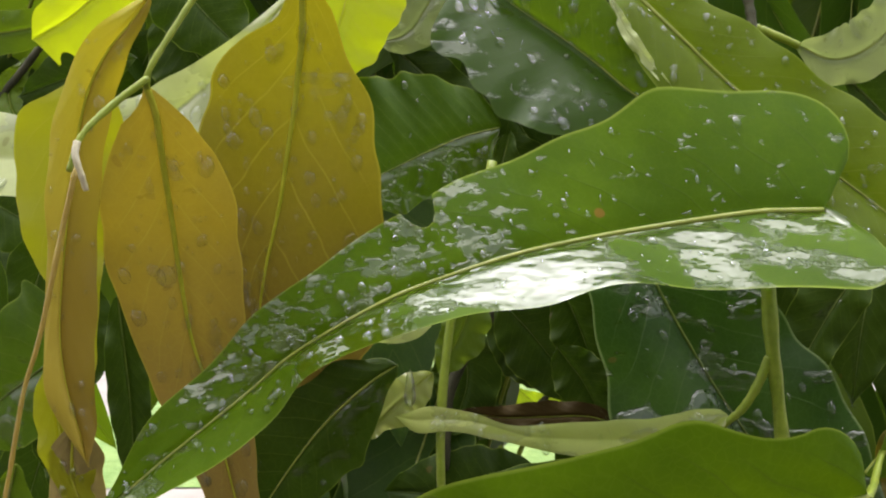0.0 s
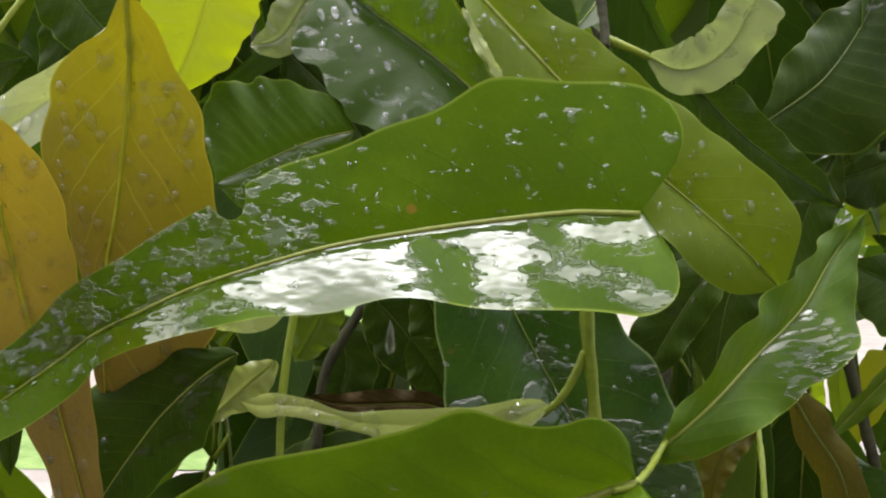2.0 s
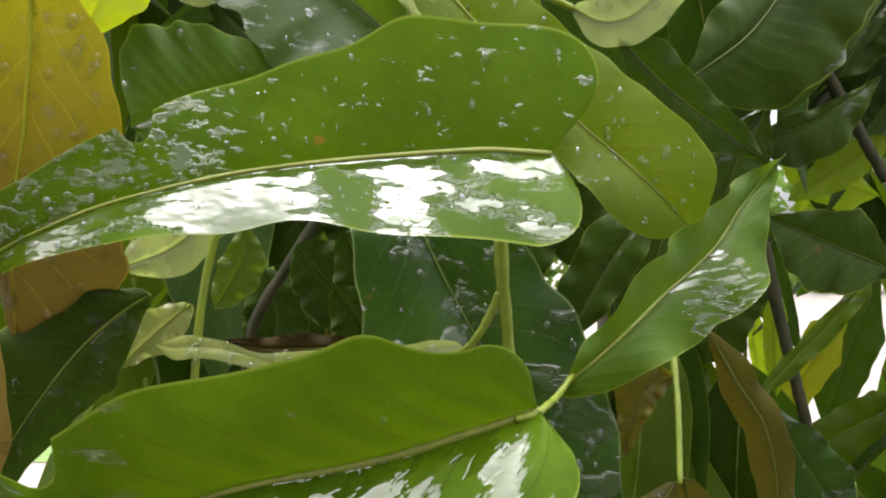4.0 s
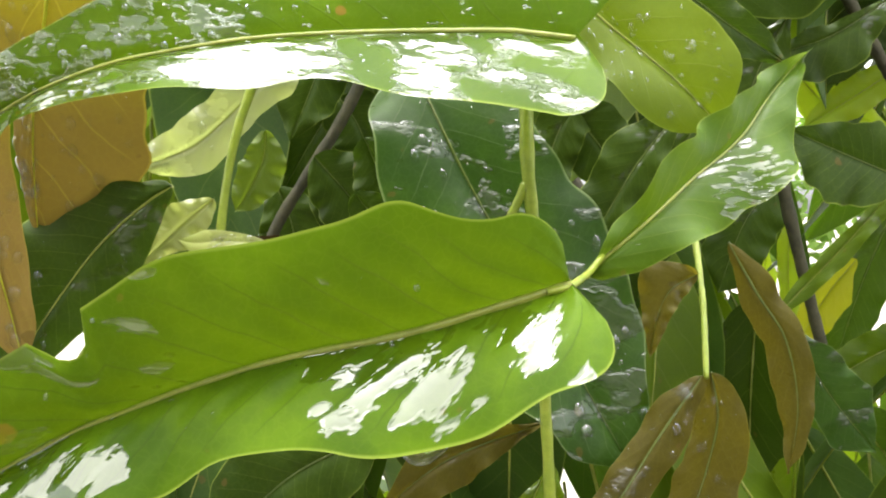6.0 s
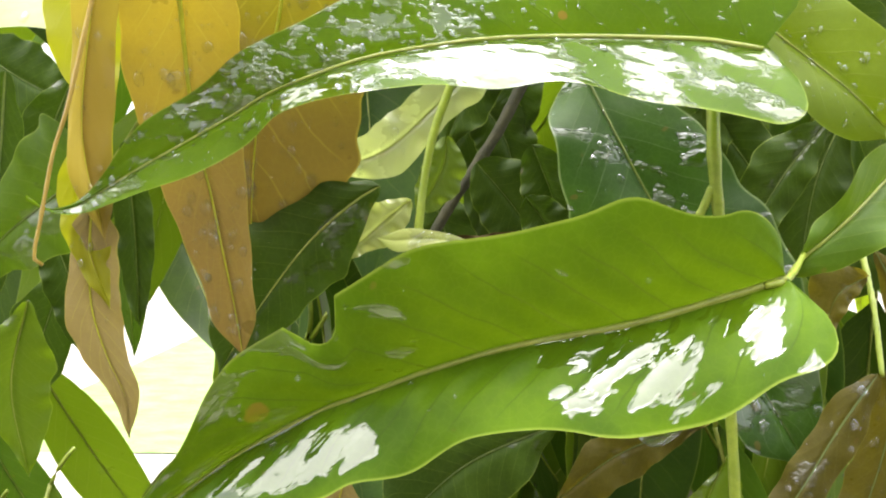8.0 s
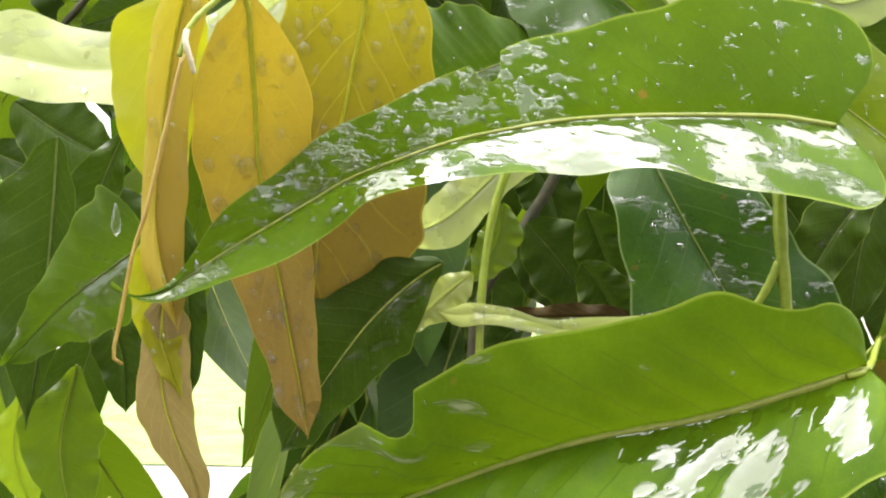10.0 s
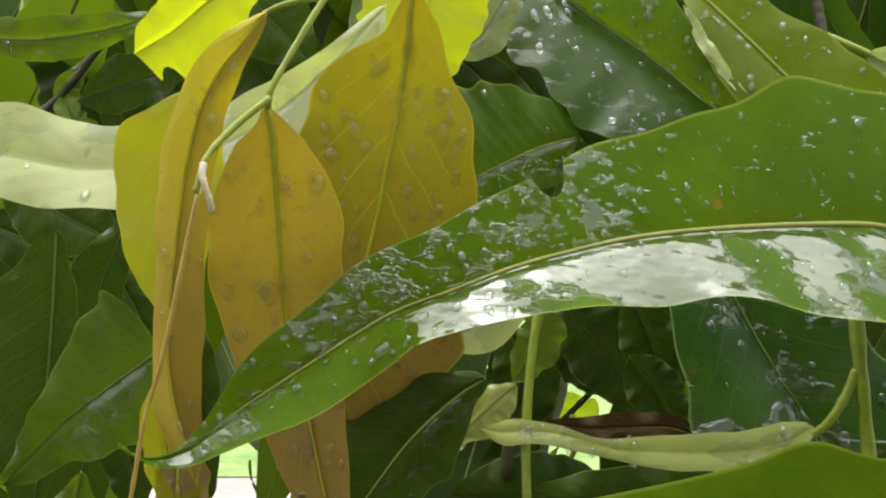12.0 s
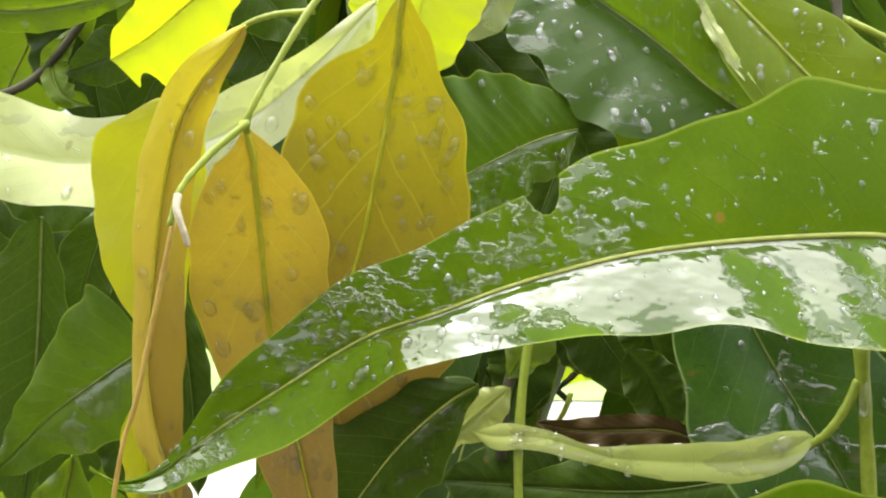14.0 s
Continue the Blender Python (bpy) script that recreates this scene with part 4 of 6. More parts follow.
leaf('leaf', DARKG, 'dark green wet leaf in the shade of the foliage',
     [(0.0441, 0.3000, 1.4004), (0.0151, 0.3000, 1.3864), (-0.0087, 0.3000, 1.3637)],
     [0.0, 4.8, 9.7, 13.9, 14.9, 15.9, 16.9, 17.9, 18.8, 16.0, 10.7, 5.3, 0.0],
     [0.0, 2.3, 4.7, 7.0, 9.4, 12.0, 14.5, 16.4, 16.2, 15.9, 12.4, 6.2, 0.0],
     tilt=(0, 0), face=(0.02, -0.98, 0.21))
leaf('leaf', PALE, 'folded pale edge of a green leaf',
     [(0.0476, 0.2950, 1.5703), (0.0504, 0.2920, 1.5625), (0.0551, 0.2890, 1.5541), (0.0607, 0.2870, 1.5460), (0.0670, 0.2860, 1.5384)],
     [0.0, 1.0, 1.6, 1.8, 1.8, 1.7, 1.5, 1.3, 1.1, 0.9, 0.6, 0.3, 0.0],
     [0.0, 0.8, 1.2, 1.6, 1.8, 1.9, 1.8, 1.6, 1.4, 1.1, 0.8, 0.4, 0.0],
     tilt=(0, 0), face=(-0.26, -0.96, -0.1), rib_r=0.0002, crease=0.0001)
leaf('leaf', GREENM, 'wet glossy green leaf hanging among the other leaves',
     [(-0.1719, 0.3400, 1.5710), (-0.1503, 0.3400, 1.5692), (-0.1251, 0.3400, 1.5729), (-0.1070, 0.3400, 1.5783)],
     [0.0, 3.6, 6.6, 6.8, 7.0, 7.2, 6.9, 6.3, 5.6, 4.8, 3.2, 1.6, 0.0],
     [0.0, 2.8, 5.5, 6.4, 6.9, 7.4, 6.9, 6.2, 5.4, 4.3, 2.9, 1.4, 0.0],
     tilt=(0, 0), face=(0.32, -0.93, -0.19), drops=20)
leaf('leaf', YELLOWG, 'bright yellow-green leaf far in the foliage',
     [(-0.2156, 0.5000, 1.5888), (-0.2104, 0.5000, 1.5728), (-0.2078, 0.5000, 1.5569)],
     [0.0, 3.4, 6.8, 10.2, 12.7, 12.4, 12.1, 11.9, 11.6, 10.4, 6.9, 3.5, 0.0],
     [0.0, 11.3, 11.6, 11.9, 12.2, 12.6, 12.9, 13.1, 10.7, 8.0, 5.3, 2.7, 0.0],
     tilt=(0, 0), face=(0.35, -0.93, -0.13))
leaf('leaf', YELLOWG, 'bright yellow-green leaf beyond a dark branch',
     [(0.3257, 0.6000, 1.5443), (0.3091, 0.6000, 1.5205), (0.2891, 0.6000, 1.5001)],
     [0.0, 4.3, 8.5, 12.8, 15.2, 14.9, 14.5, 14.2, 13.9, 13.3, 9.0, 4.5, 0.0],
     [0.0, 3.4, 6.9, 10.3, 12.5, 12.9, 13.2, 13.5, 13.9, 14.2, 10.0, 5.0, 0.0],
     tilt=(0, 0), face=(-0.38, -0.92, -0.03))
leaf('leaf', YELLOWD, 'yellow leaf beyond a dark branch',
     [(0.3210, 0.6000, 1.4397), (0.3043, 0.6000, 1.4193), (0.2778, 0.6000, 1.3751)],
     [0.0, 3.9, 7.7, 11.6, 13.7, 13.1, 12.5, 11.9, 11.3, 10.7, 9.1, 4.5, 0.0],
     [0.0, 6.9, 13.6, 13.6, 12.7, 11.7, 10.7, 9.8, 8.2, 6.2, 4.1, 2.1, 0.0],
     tilt=(0, 0), face=(-0.37, -0.92, 0.13), relief=8e-05, wave=0.0005)
leaf('leaf', YELLOWG, 'bright yellow-green leaf beyond a dark branch',
     [(0.2731, 0.6200, 1.4442), (0.2718, 0.6200, 1.4233), (0.2794, 0.6200, 1.3884)],
     [0.0, 2.9, 5.7, 8.1, 7.9, 7.7, 7.5, 7.3, 7.1, 6.0, 4.0, 2.0, 0.0],
     [0.0, 1.1, 2.3, 3.3, 3.3, 3.2, 3.1, 3.0, 2.8, 2.2, 1.5, 0.7, 0.0],
     tilt=(0, 0), face=(-0.33, -0.94, 0.12))
leaf('leaf', YELLOWG, 'sunlit yellow-green leaf far beyond the twigs',
     [(0.0578, 0.8000, 1.3941), (0.0794, 0.8000, 1.3768), (0.1053, 0.8000, 1.3594)],
     [0.0, 2.5, 5.1, 7.6, 10.1, 11.6, 13.0, 14.4, 15.8, 17.2, 15.0, 7.5, 0.0],
     [0.0, 9.2, 18.2, 19.1, 18.9, 18.6, 18.3, 18.0, 17.6, 13.6, 9.1, 4.5, 0.0],
     tilt=(0, 0), face=(-0.13, -0.98, 0.16))
stem('branch', BARK, 'thin dark branch in the shade', [(0.0312, 0.5000, 1.4333), (0.0339, 0.5000, 1.4198), (0.0433, 0.5000, 1.4103)], 0.0016)
stem('branch', BARK, 'thin dark branch in the shade', [(0.0541, 0.5000, 1.4332), (0.0406, 0.5000, 1.4198), (0.0298, 0.5000, 1.4117)], 0.0014)
leaf('leaf', GREENM, 'small curled leaf on a thin dark twig',
     [(-0.1407, 0.3600, 1.5663), (-0.1474, 0.3600, 1.5558), (-0.1429, 0.3550, 1.5447), (-0.1310, 0.3500, 1.5404)],
     [0.0, 2.6, 5.0, 5.1, 5.0, 5.0, 4.9, 4.9, 4.8, 4.6, 4.1, 3.6, 0.0],
     [0.0, 1.3, 2.5, 3.7, 3.8, 3.9, 3.9, 4.0, 4.0, 3.1, 2.1, 1.0, 0.0],
     tilt=(20, 0), face=(0.31, -0.94, -0.12))
leaf('leaf', PALEG, 'pale leaf seen from below high in the foliage',
     [(0.0022, 0.3150, 1.5848), (-0.0030, 0.3150, 1.5741), (-0.0101, 0.3150, 1.5642), (-0.0193, 0.3150, 1.5618)],
     [0.0, 4.0, 5.8, 7.0, 7.7, 8.0, 7.9, 7.5, 6.8, 5.8, 4.5, 2.8, 0.0],
     [0.0, 4.0, 5.8, 7.0, 7.7, 8.0, 7.9, 7.5, 6.8, 5.8, 4.5, 2.8, 0.0],
     tilt=(0, 0), face=(0.17, -0.97, -0.18), drops=12)
stem('twig', STEM, 'short pale stalk of the broad leaf', [(0.0774, 0.2025, 1.4499), (0.0818, 0.2040, 1.4507), (0.0855, 0.2090, 1.4521), (0.0887, 0.2150, 1.4535), (0.0926, 0.2215, 1.4567)], 0.0008)
stem('twig', STEM, 'green leaf stalk dividing in two', [(0.0862, 0.2750, 1.5344), (0.0814, 0.2630, 1.5134), (0.0790, 0.2550, 1.4984), (0.0790, 0.2520, 1.4795), (0.0805, 0.2520, 1.4650), (0.0819, 0.2520, 1.4504), (0.0842, 0.2500, 1.4160), (0.0854, 0.2480, 1.3931), (0.0859, 0.2450, 1.3648)], 0.0017)
stem('twig', STEM, 'short green side stalk of a twig', [(0.0786, 0.2520, 1.4737), (0.0758, 0.2520, 1.4671), (0.0723, 0.2530, 1.4611), (0.0681, 0.2550, 1.4568)], 0.0011)
stem('twig', STEM, 'thin green upright leaf stalk', [(0.0132, 0.2680, 1.5221), (0.0089, 0.2660, 1.5038), (0.0032, 0.2640, 1.4855), (0.0001, 0.2600, 1.4615), (-0.0001, 0.2570, 1.4409), (0.0011, 0.2550, 1.4205)], 0.0012)
stem('twig', STEM, 'pale green twig bearing young leaves', [(-0.0384, 0.1950, 1.5554), (-0.0430, 0.1920, 1.5482), (-0.0483, 0.1890, 1.5384), (-0.0518, 0.1870, 1.5312), (-0.0523, 0.1880, 1.5284)], 0.00062)
stem('twig', STEM, 'pale green twig end bearing young leaves', [(-0.0518, 0.1870, 1.5302), (-0.0578, 0.1840, 1.5245), (-0.0618, 0.1810, 1.5190), (-0.0634, 0.1800, 1.5131)], 0.0006)
stem('twig', STEM, 'pale green stalk of a leaf', [(-0.0416, 0.1930, 1.5493), (-0.0494, 0.1960, 1.5489), (-0.0553, 0.1990, 1.5470), (-0.0586, 0.2000, 1.5432)], 0.00055)
stem('twig', PALESTEM, 'dry white curled bud scale', [(-0.0620, 0.1800, 1.5181), (-0.0620, 0.1790, 1.5159), (-0.0609, 0.1790, 1.5123), (-0.0605, 0.1800, 1.5099)], 0.0006)
stem('twig', STEM, 'thin green drooping leaf stalk', [(0.1322, 0.2850, 1.4594), (0.1304, 0.2700, 1.4419), (0.1279, 0.2570, 1.4230)], 0.0009)
stem('twig', BARK, 'thin grey twig in the foliage', [(0.0900, 0.3150, 1.5852), (0.0920, 0.3120, 1.5704), (0.0924, 0.3100, 1.5621)], 0.0016)
stem('twig', STEM, 'pale green stalk of a leaf', [(0.0934, 0.3110, 1.5649), (0.0995, 0.3100, 1.5622), (0.1058, 0.3100, 1.5594)], 0.0013)
stem('branch', BARK, 'thin dark branch in the shade', [(0.0380, 0.3400, 1.5194), (0.0268, 0.3400, 1.4962), (0.0174, 0.3400, 1.4807), (0.0034, 0.3400, 1.4556), (0.0008, 0.3400, 1.4286)], 0.002)
stem('branch', BARK, 'thin dark branch in the shade', [(0.2061, 0.4200, 1.4860), (0.2165, 0.4200, 1.4455), (0.2321, 0.4200, 1.3905)], 0.0026)
stem('branch', BARK, 'thin dark branch in the shade', [(0.2159, 0.4000, 1.5686), (0.2278, 0.4000, 1.5484), (0.2493, 0.4000, 1.5124)], 0.0026)
stem('branch', BARK, 'thin dark branch in the shade', [(-0.1762, 0.3600, 1.5402), (-0.1536, 0.3600, 1.5497), (-0.1346, 0.3600, 1.5718)], 0.0014)
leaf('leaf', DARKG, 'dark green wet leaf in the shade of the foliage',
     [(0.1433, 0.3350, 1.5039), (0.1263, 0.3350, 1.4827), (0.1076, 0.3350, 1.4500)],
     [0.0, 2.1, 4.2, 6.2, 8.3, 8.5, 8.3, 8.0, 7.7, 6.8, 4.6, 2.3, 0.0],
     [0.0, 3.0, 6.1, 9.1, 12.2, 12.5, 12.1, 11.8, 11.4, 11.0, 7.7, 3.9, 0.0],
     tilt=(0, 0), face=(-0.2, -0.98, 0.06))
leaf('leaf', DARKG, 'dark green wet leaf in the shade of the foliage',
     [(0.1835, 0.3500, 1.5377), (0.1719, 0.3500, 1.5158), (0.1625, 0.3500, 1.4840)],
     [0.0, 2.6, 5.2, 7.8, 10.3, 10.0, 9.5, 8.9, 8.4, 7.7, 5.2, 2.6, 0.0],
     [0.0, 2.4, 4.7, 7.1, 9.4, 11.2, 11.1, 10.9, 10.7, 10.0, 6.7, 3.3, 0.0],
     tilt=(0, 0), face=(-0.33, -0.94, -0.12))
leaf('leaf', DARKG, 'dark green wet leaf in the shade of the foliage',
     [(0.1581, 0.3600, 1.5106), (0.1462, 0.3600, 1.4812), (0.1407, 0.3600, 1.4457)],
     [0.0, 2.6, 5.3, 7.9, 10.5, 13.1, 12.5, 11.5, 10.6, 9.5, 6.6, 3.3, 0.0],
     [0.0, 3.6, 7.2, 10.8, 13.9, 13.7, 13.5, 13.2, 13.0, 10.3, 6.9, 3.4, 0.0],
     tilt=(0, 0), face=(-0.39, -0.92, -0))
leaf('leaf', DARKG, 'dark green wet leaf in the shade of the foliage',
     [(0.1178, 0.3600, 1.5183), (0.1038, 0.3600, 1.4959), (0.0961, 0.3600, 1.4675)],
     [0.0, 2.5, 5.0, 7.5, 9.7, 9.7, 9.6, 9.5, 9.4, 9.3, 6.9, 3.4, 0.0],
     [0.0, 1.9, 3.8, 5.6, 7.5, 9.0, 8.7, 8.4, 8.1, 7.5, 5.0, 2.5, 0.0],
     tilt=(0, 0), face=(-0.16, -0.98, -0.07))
leaf('leaf', BROWND, 'dry curled brown leaf hanging in the shade',
     [(0.1582, 0.3350, 1.4566), (0.1683, 0.3350, 1.4394), (0.1784, 0.3350, 1.4240), (0.1832, 0.3350, 1.4008), (0.1804, 0.3350, 1.3774)],
     [0.0, 3.9, 7.0, 7.1, 7.2, 7.3, 7.2, 7.2, 7.0, 5.9, 4.8, 2.8, 0.0],
     [0.0, 2.7, 5.4, 6.6, 7.5, 8.3, 8.6, 8.3, 8.0, 7.1, 4.7, 2.4, 0.0],
     tilt=(-25, -20), face=(-0.34, -0.93, 0.13), wave=0.001)
leaf('leaf', WETD, 'dark wet leaf hanging beside a thin branch',
     [(0.1964, 0.3800, 1.4229), (0.2136, 0.3800, 1.3967), (0.2320, 0.3800, 1.3747)],
     [0.0, 3.6, 7.2, 10.3, 11.1, 11.8, 12.6, 13.3, 13.7, 10.4, 6.9, 3.5, 0.0],
     [0.0, 1.8, 3.7, 5.5, 7.4, 9.2, 10.2, 10.5, 10.9, 11.2, 11.3, 6.0, 0.0],
     tilt=(0, 0), face=(-0.39, -0.91, 0.16), drops=14)
leaf('leaf', GREENM, 'narrow green leaf crossing a dark branch',
     [(0.1905, 0.3850, 1.4234), (0.2036, 0.3850, 1.4374), (0.2188, 0.3850, 1.4533), (0.2373, 0.3850, 1.4743)],
     [0.0, 1.2, 2.4, 3.4, 3.5, 3.6, 3.8, 3.8, 3.5, 3.2, 2.9, 2.5, 0.0],
     [0.0, 1.3, 2.7, 4.0, 4.4, 4.7, 5.0, 5.1, 4.9, 4.7, 4.5, 4.4, 0.0],
     tilt=(10, 0), face=(-0.38, -0.92, 0.05))
leaf('leaf', YELLOWG, 'bright yellow-green leaf beyond a dark branch',
     [(0.2270, 0.4600, 1.4688), (0.2263, 0.4600, 1.4428), (0.2282, 0.4600, 1.4140)],
     [0.0, 1.8, 3.5, 5.3, 5.8, 5.8, 5.7, 5.7, 5.7, 5.6, 4.0, 2.0, 0.0],
     [0.0, 1.5, 3.1, 4.6, 5.2, 5.0, 4.8, 4.6, 4.4, 4.2, 2.8, 1.4, 0.0],
     tilt=(0, 0), face=(-0.36, -0.93, 0.05))
leaf('leaf', DARKG, 'dark green wet leaf in the shade of the foliage',
     [(0.1918, 0.4200, 1.6137), (0.1922, 0.4200, 1.5877), (0.1856, 0.4200, 1.5593)],
     [0.0, 2.2, 4.5, 6.7, 9.0, 10.9, 10.3, 9.5, 8.7, 7.6, 5.1, 2.5, 0.0],
     [0.0, 2.8, 5.7, 8.5, 11.3, 12.1, 12.4, 12.7, 13.0, 13.3, 9.4, 4.7, 0.0],
     tilt=(0, 0), face=(-0.29, -0.94, -0.18))
leaf('leaf', DARKG, 'dark green wet leaf in the shade of the foliage',
     [(0.2715, 0.4300, 1.6009), (0.2546, 0.4300, 1.5812), (0.2403, 0.4300, 1.5566)],
     [0.0, 2.5, 5.1, 7.6, 10.2, 12.7, 13.1, 12.1, 11.1, 10.1, 9.1, 5.0, 0.0],
     [0.0, 3.0, 6.1, 9.1, 10.8, 10.7, 10.6, 10.5, 10.4, 10.0, 6.8, 3.4, 0.0],
     tilt=(0, 0), face=(-0.41, -0.9, -0.16))
leaf('leaf', DARKG, 'dark green wet leaf in the shade of the foliage',
     [(-0.1009, 0.3500, 1.5636), (-0.1207, 0.3500, 1.5581), (-0.1407, 0.3500, 1.5508)],
     [0.0, 2.3, 4.7, 7.0, 9.1, 9.0, 8.9, 8.8, 8.7, 8.6, 7.1, 3.6, 0.0],
     [0.0, 3.0, 6.0, 7.8, 8.2, 8.5, 8.8, 9.1, 8.6, 6.4, 4.3, 2.1, 0.0],
     tilt=(0, 0), face=(0.28, -0.95, -0.09))
leaf('leaf', DARKG, 'dark green wet leaf in the shade of the foliage',
     [(-0.1172, 0.3300, 1.5137), (-0.1262, 0.3300, 1.4912), (-0.1338, 0.3300, 1.4614)],
     [0.0, 1.7, 3.5, 5.2, 6.8, 7.2, 7.6, 8.0, 8.3, 7.1, 4.7, 2.4, 0.0],
     [0.0, 2.5, 4.9, 7.4, 9.8, 9.8, 9.1, 8.4, 7.8, 6.3, 4.2, 2.1, 0.0],
     tilt=(0, 0), face=(0.31, -0.94, 0.1))
leaf('leaf', DARKG, 'dark green wet leaf in the shade of the foliage',
     [(-0.1800, 0.4500, 1.6023), (-0.1667, 0.4500, 1.5727), (-0.1582, 0.4500, 1.5286)],
     [0.0, 4.3, 8.7, 13.0, 17.4, 20.2, 20.2, 20.2, 20.2, 17.6, 11.7, 5.9, 0.0],
     [0.0, 11.7, 21.1, 21.6, 22.1, 22.6, 23.1, 23.6, 19.7, 14.8, 9.9, 4.9, 0.0],
     tilt=(0, 0), face=(0.32, -0.94, -0.09))
leaf('leaf', DARKG, 'dark green wet leaf in the shade of the foliage',
     [(-0.1153, 0.4400, 1.5966), (-0.1292, 0.4400, 1.5674), (-0.1457, 0.4400, 1.5354)],
     [0.0, 4.6, 9.3, 13.9, 15.7, 15.2, 14.7, 14.2, 13.4, 10.1, 6.8, 3.4, 0.0],
     [0.0, 3.8, 7.6, 11.4, 14.3, 14.5, 14.8, 15.0, 15.3, 15.2, 10.4, 5.2, 0.0],
     tilt=(0, 0), face=(0.25, -0.96, -0.1))
leaf('leaf', DARKG, 'dark green wet leaf in the shade of the foliage',
     [(0.2227, 0.4500, 1.4891), (0.2027, 0.4500, 1.4635), (0.1905, 0.4500, 1.4303)],
     [0.0, 3.7, 7.5, 11.2, 15.0, 15.6, 15.4, 15.2, 14.9, 14.7, 14.5, 8.0, 0.0],
     [0.0, 2.6, 5.2, 7.8, 10.4, 13.0, 13.5, 13.3, 13.1, 12.8, 10.0, 5.0, 0.0],
     tilt=(0, 0), face=(-0.32, -0.95, 0.01))
leaf('leaf', YELLOWG, 'bright yellow-green leaf beyond a dark branch',
     [(0.2483, 0.5200, 1.5418), (0.2695, 0.5200, 1.5218), (0.3026, 0.5200, 1.5106)],
     [0.0, 3.7, 7.4, 8.9, 9.6, 10.4, 11.1, 11.9, 11.3, 8.5, 5.7, 2.8, 0.0],
     [0.0, 3.2, 6.4, 9.6, 12.6, 13.0, 13.1, 13.1, 13.2, 13.3, 9.9, 4.9, 0.0],
     tilt=(0, 0), face=(-0.39, -0.92, -0.1))
leaf('leaf', YELLOWG, 'bright yellow-green leaf beyond a dark branch',
     [(0.2400, 0.5000, 1.5696), (0.2518, 0.5000, 1.5531), (0.2692, 0.5000, 1.5422)],
     [0.0, 3.4, 6.8, 9.7, 9.7, 9.8, 9.8, 9.8, 9.9, 9.9, 6.9, 3.5, 0.0],
     [0.0, 2.0, 4.0, 6.1, 8.0, 8.7, 9.3, 9.8, 10.4, 8.4, 5.6, 2.8, 0.0],
     tilt=(0, 0), face=(-0.37, -0.92, -0.16))
leaf('leaf', DARKG, 'dark green wet leaf in the shade of the foliage',
     [(-0.0173, 0.3700, 1.5720), (0.0014, 0.3700, 1.5539), (0.0202, 0.3700, 1.5294)],
     [0.0, 3.0, 6.0, 9.0, 10.0, 10.2, 10.4, 10.6, 10.7, 10.3, 6.9, 3.5, 0.0],
     [0.0, 3.9, 7.8, 10.5, 10.7, 10.9, 11.0, 11.2, 11.4, 10.4, 6.9, 3.5, 0.0],
     tilt=(0, 0), face=(0.13, -0.98, -0.13))
leaf('leaf', DARKG, 'dark green wet leaf in the shade of the foliage',
     [(0.0083, 0.3800, 1.5780), (0.0225, 0.3800, 1.5543), (0.0408, 0.3800, 1.5265)],
     [0.0, 3.7, 7.5, 9.4, 10.1, 10.8, 11.4, 12.1, 12.5, 9.5, 6.3, 3.2, 0.0],
     [0.0, 3.5, 7.0, 10.4, 13.5, 13.4, 13.3, 13.1, 13.0, 12.9, 10.0, 5.0, 0.0],
     tilt=(0, 0), face=(-0.13, -0.99, -0.11))
leaf('leaf', DARKG, 'dark green wet leaf in the shade of the foliage',
     [(0.0539, 0.3800, 1.6001), (0.0682, 0.3800, 1.5805), (0.0846, 0.3800, 1.5548)],
     [0.0, 3.4, 6.7, 8.6, 8.9, 9.1, 9.3, 9.5, 9.7, 7.8, 5.2, 2.6, 0.0],
     [0.0, 3.8, 7.7, 11.5, 13.5, 12.9, 12.2, 11.5, 10.9, 10.0, 6.8, 3.4, 0.0],
     tilt=(0, 0), face=(-0.24, -0.96, -0.17))
leaf('leaf', GREENM, 'wet glossy green leaf hanging among the other leaves',
     [(0.3101, 0.5000, 1.4074), (0.2816, 0.5000, 1.3930), (0.2476, 0.5000, 1.3729)],
     [0.0, 4.6, 9.3, 13.9, 16.6, 16.3, 16.1, 15.8, 15.5, 15.2, 10.7, 5.3, 0.0],
     [0.0, 5.7, 11.2, 11.8, 11.8, 11.7, 11.7, 11.6, 11.3, 8.6, 5.7, 2.9, 0.0],
     tilt=(0, 0), face=(-0.39, -0.9, 0.19))
leaf('leaf', DARKG, 'dark green wet leaf in the shade of the foliage',
     [(0.3596, 0.6400, 1.4647), (0.3423, 0.6400, 1.4213), (0.3251, 0.6400, 1.3671)],
     [0.0, 4.1, 8.2, 12.3, 16.4, 17.9, 17.0, 16.0, 15.0, 14.0, 10.2, 5.1, 0.0],
     [0.0, 4.6, 9.2, 13.8, 18.3, 18.7, 18.8, 18.9, 18.9, 18.0, 12.0, 6.0, 0.0],
     tilt=(0, 0), face=(-0.4, -0.91, 0.12))
leaf('leaf', DARKG, 'dark green wet leaf in the shade of the foliage',
     [(-0.1584, 0.4500, 1.4494), (-0.1706, 0.4500, 1.4128), (-0.1827, 0.4500, 1.3709)],
     [0.0, 4.0, 8.0, 12.1, 13.3, 13.3, 13.3, 13.3, 13.3, 10.6, 7.1, 3.5, 0.0],
     [0.0, 3.1, 6.2, 9.3, 12.5, 15.6, 16.1, 15.9, 15.6, 15.3, 12.6, 6.3, 0.0],
     tilt=(0, 0), face=(0.31, -0.94, 0.12))
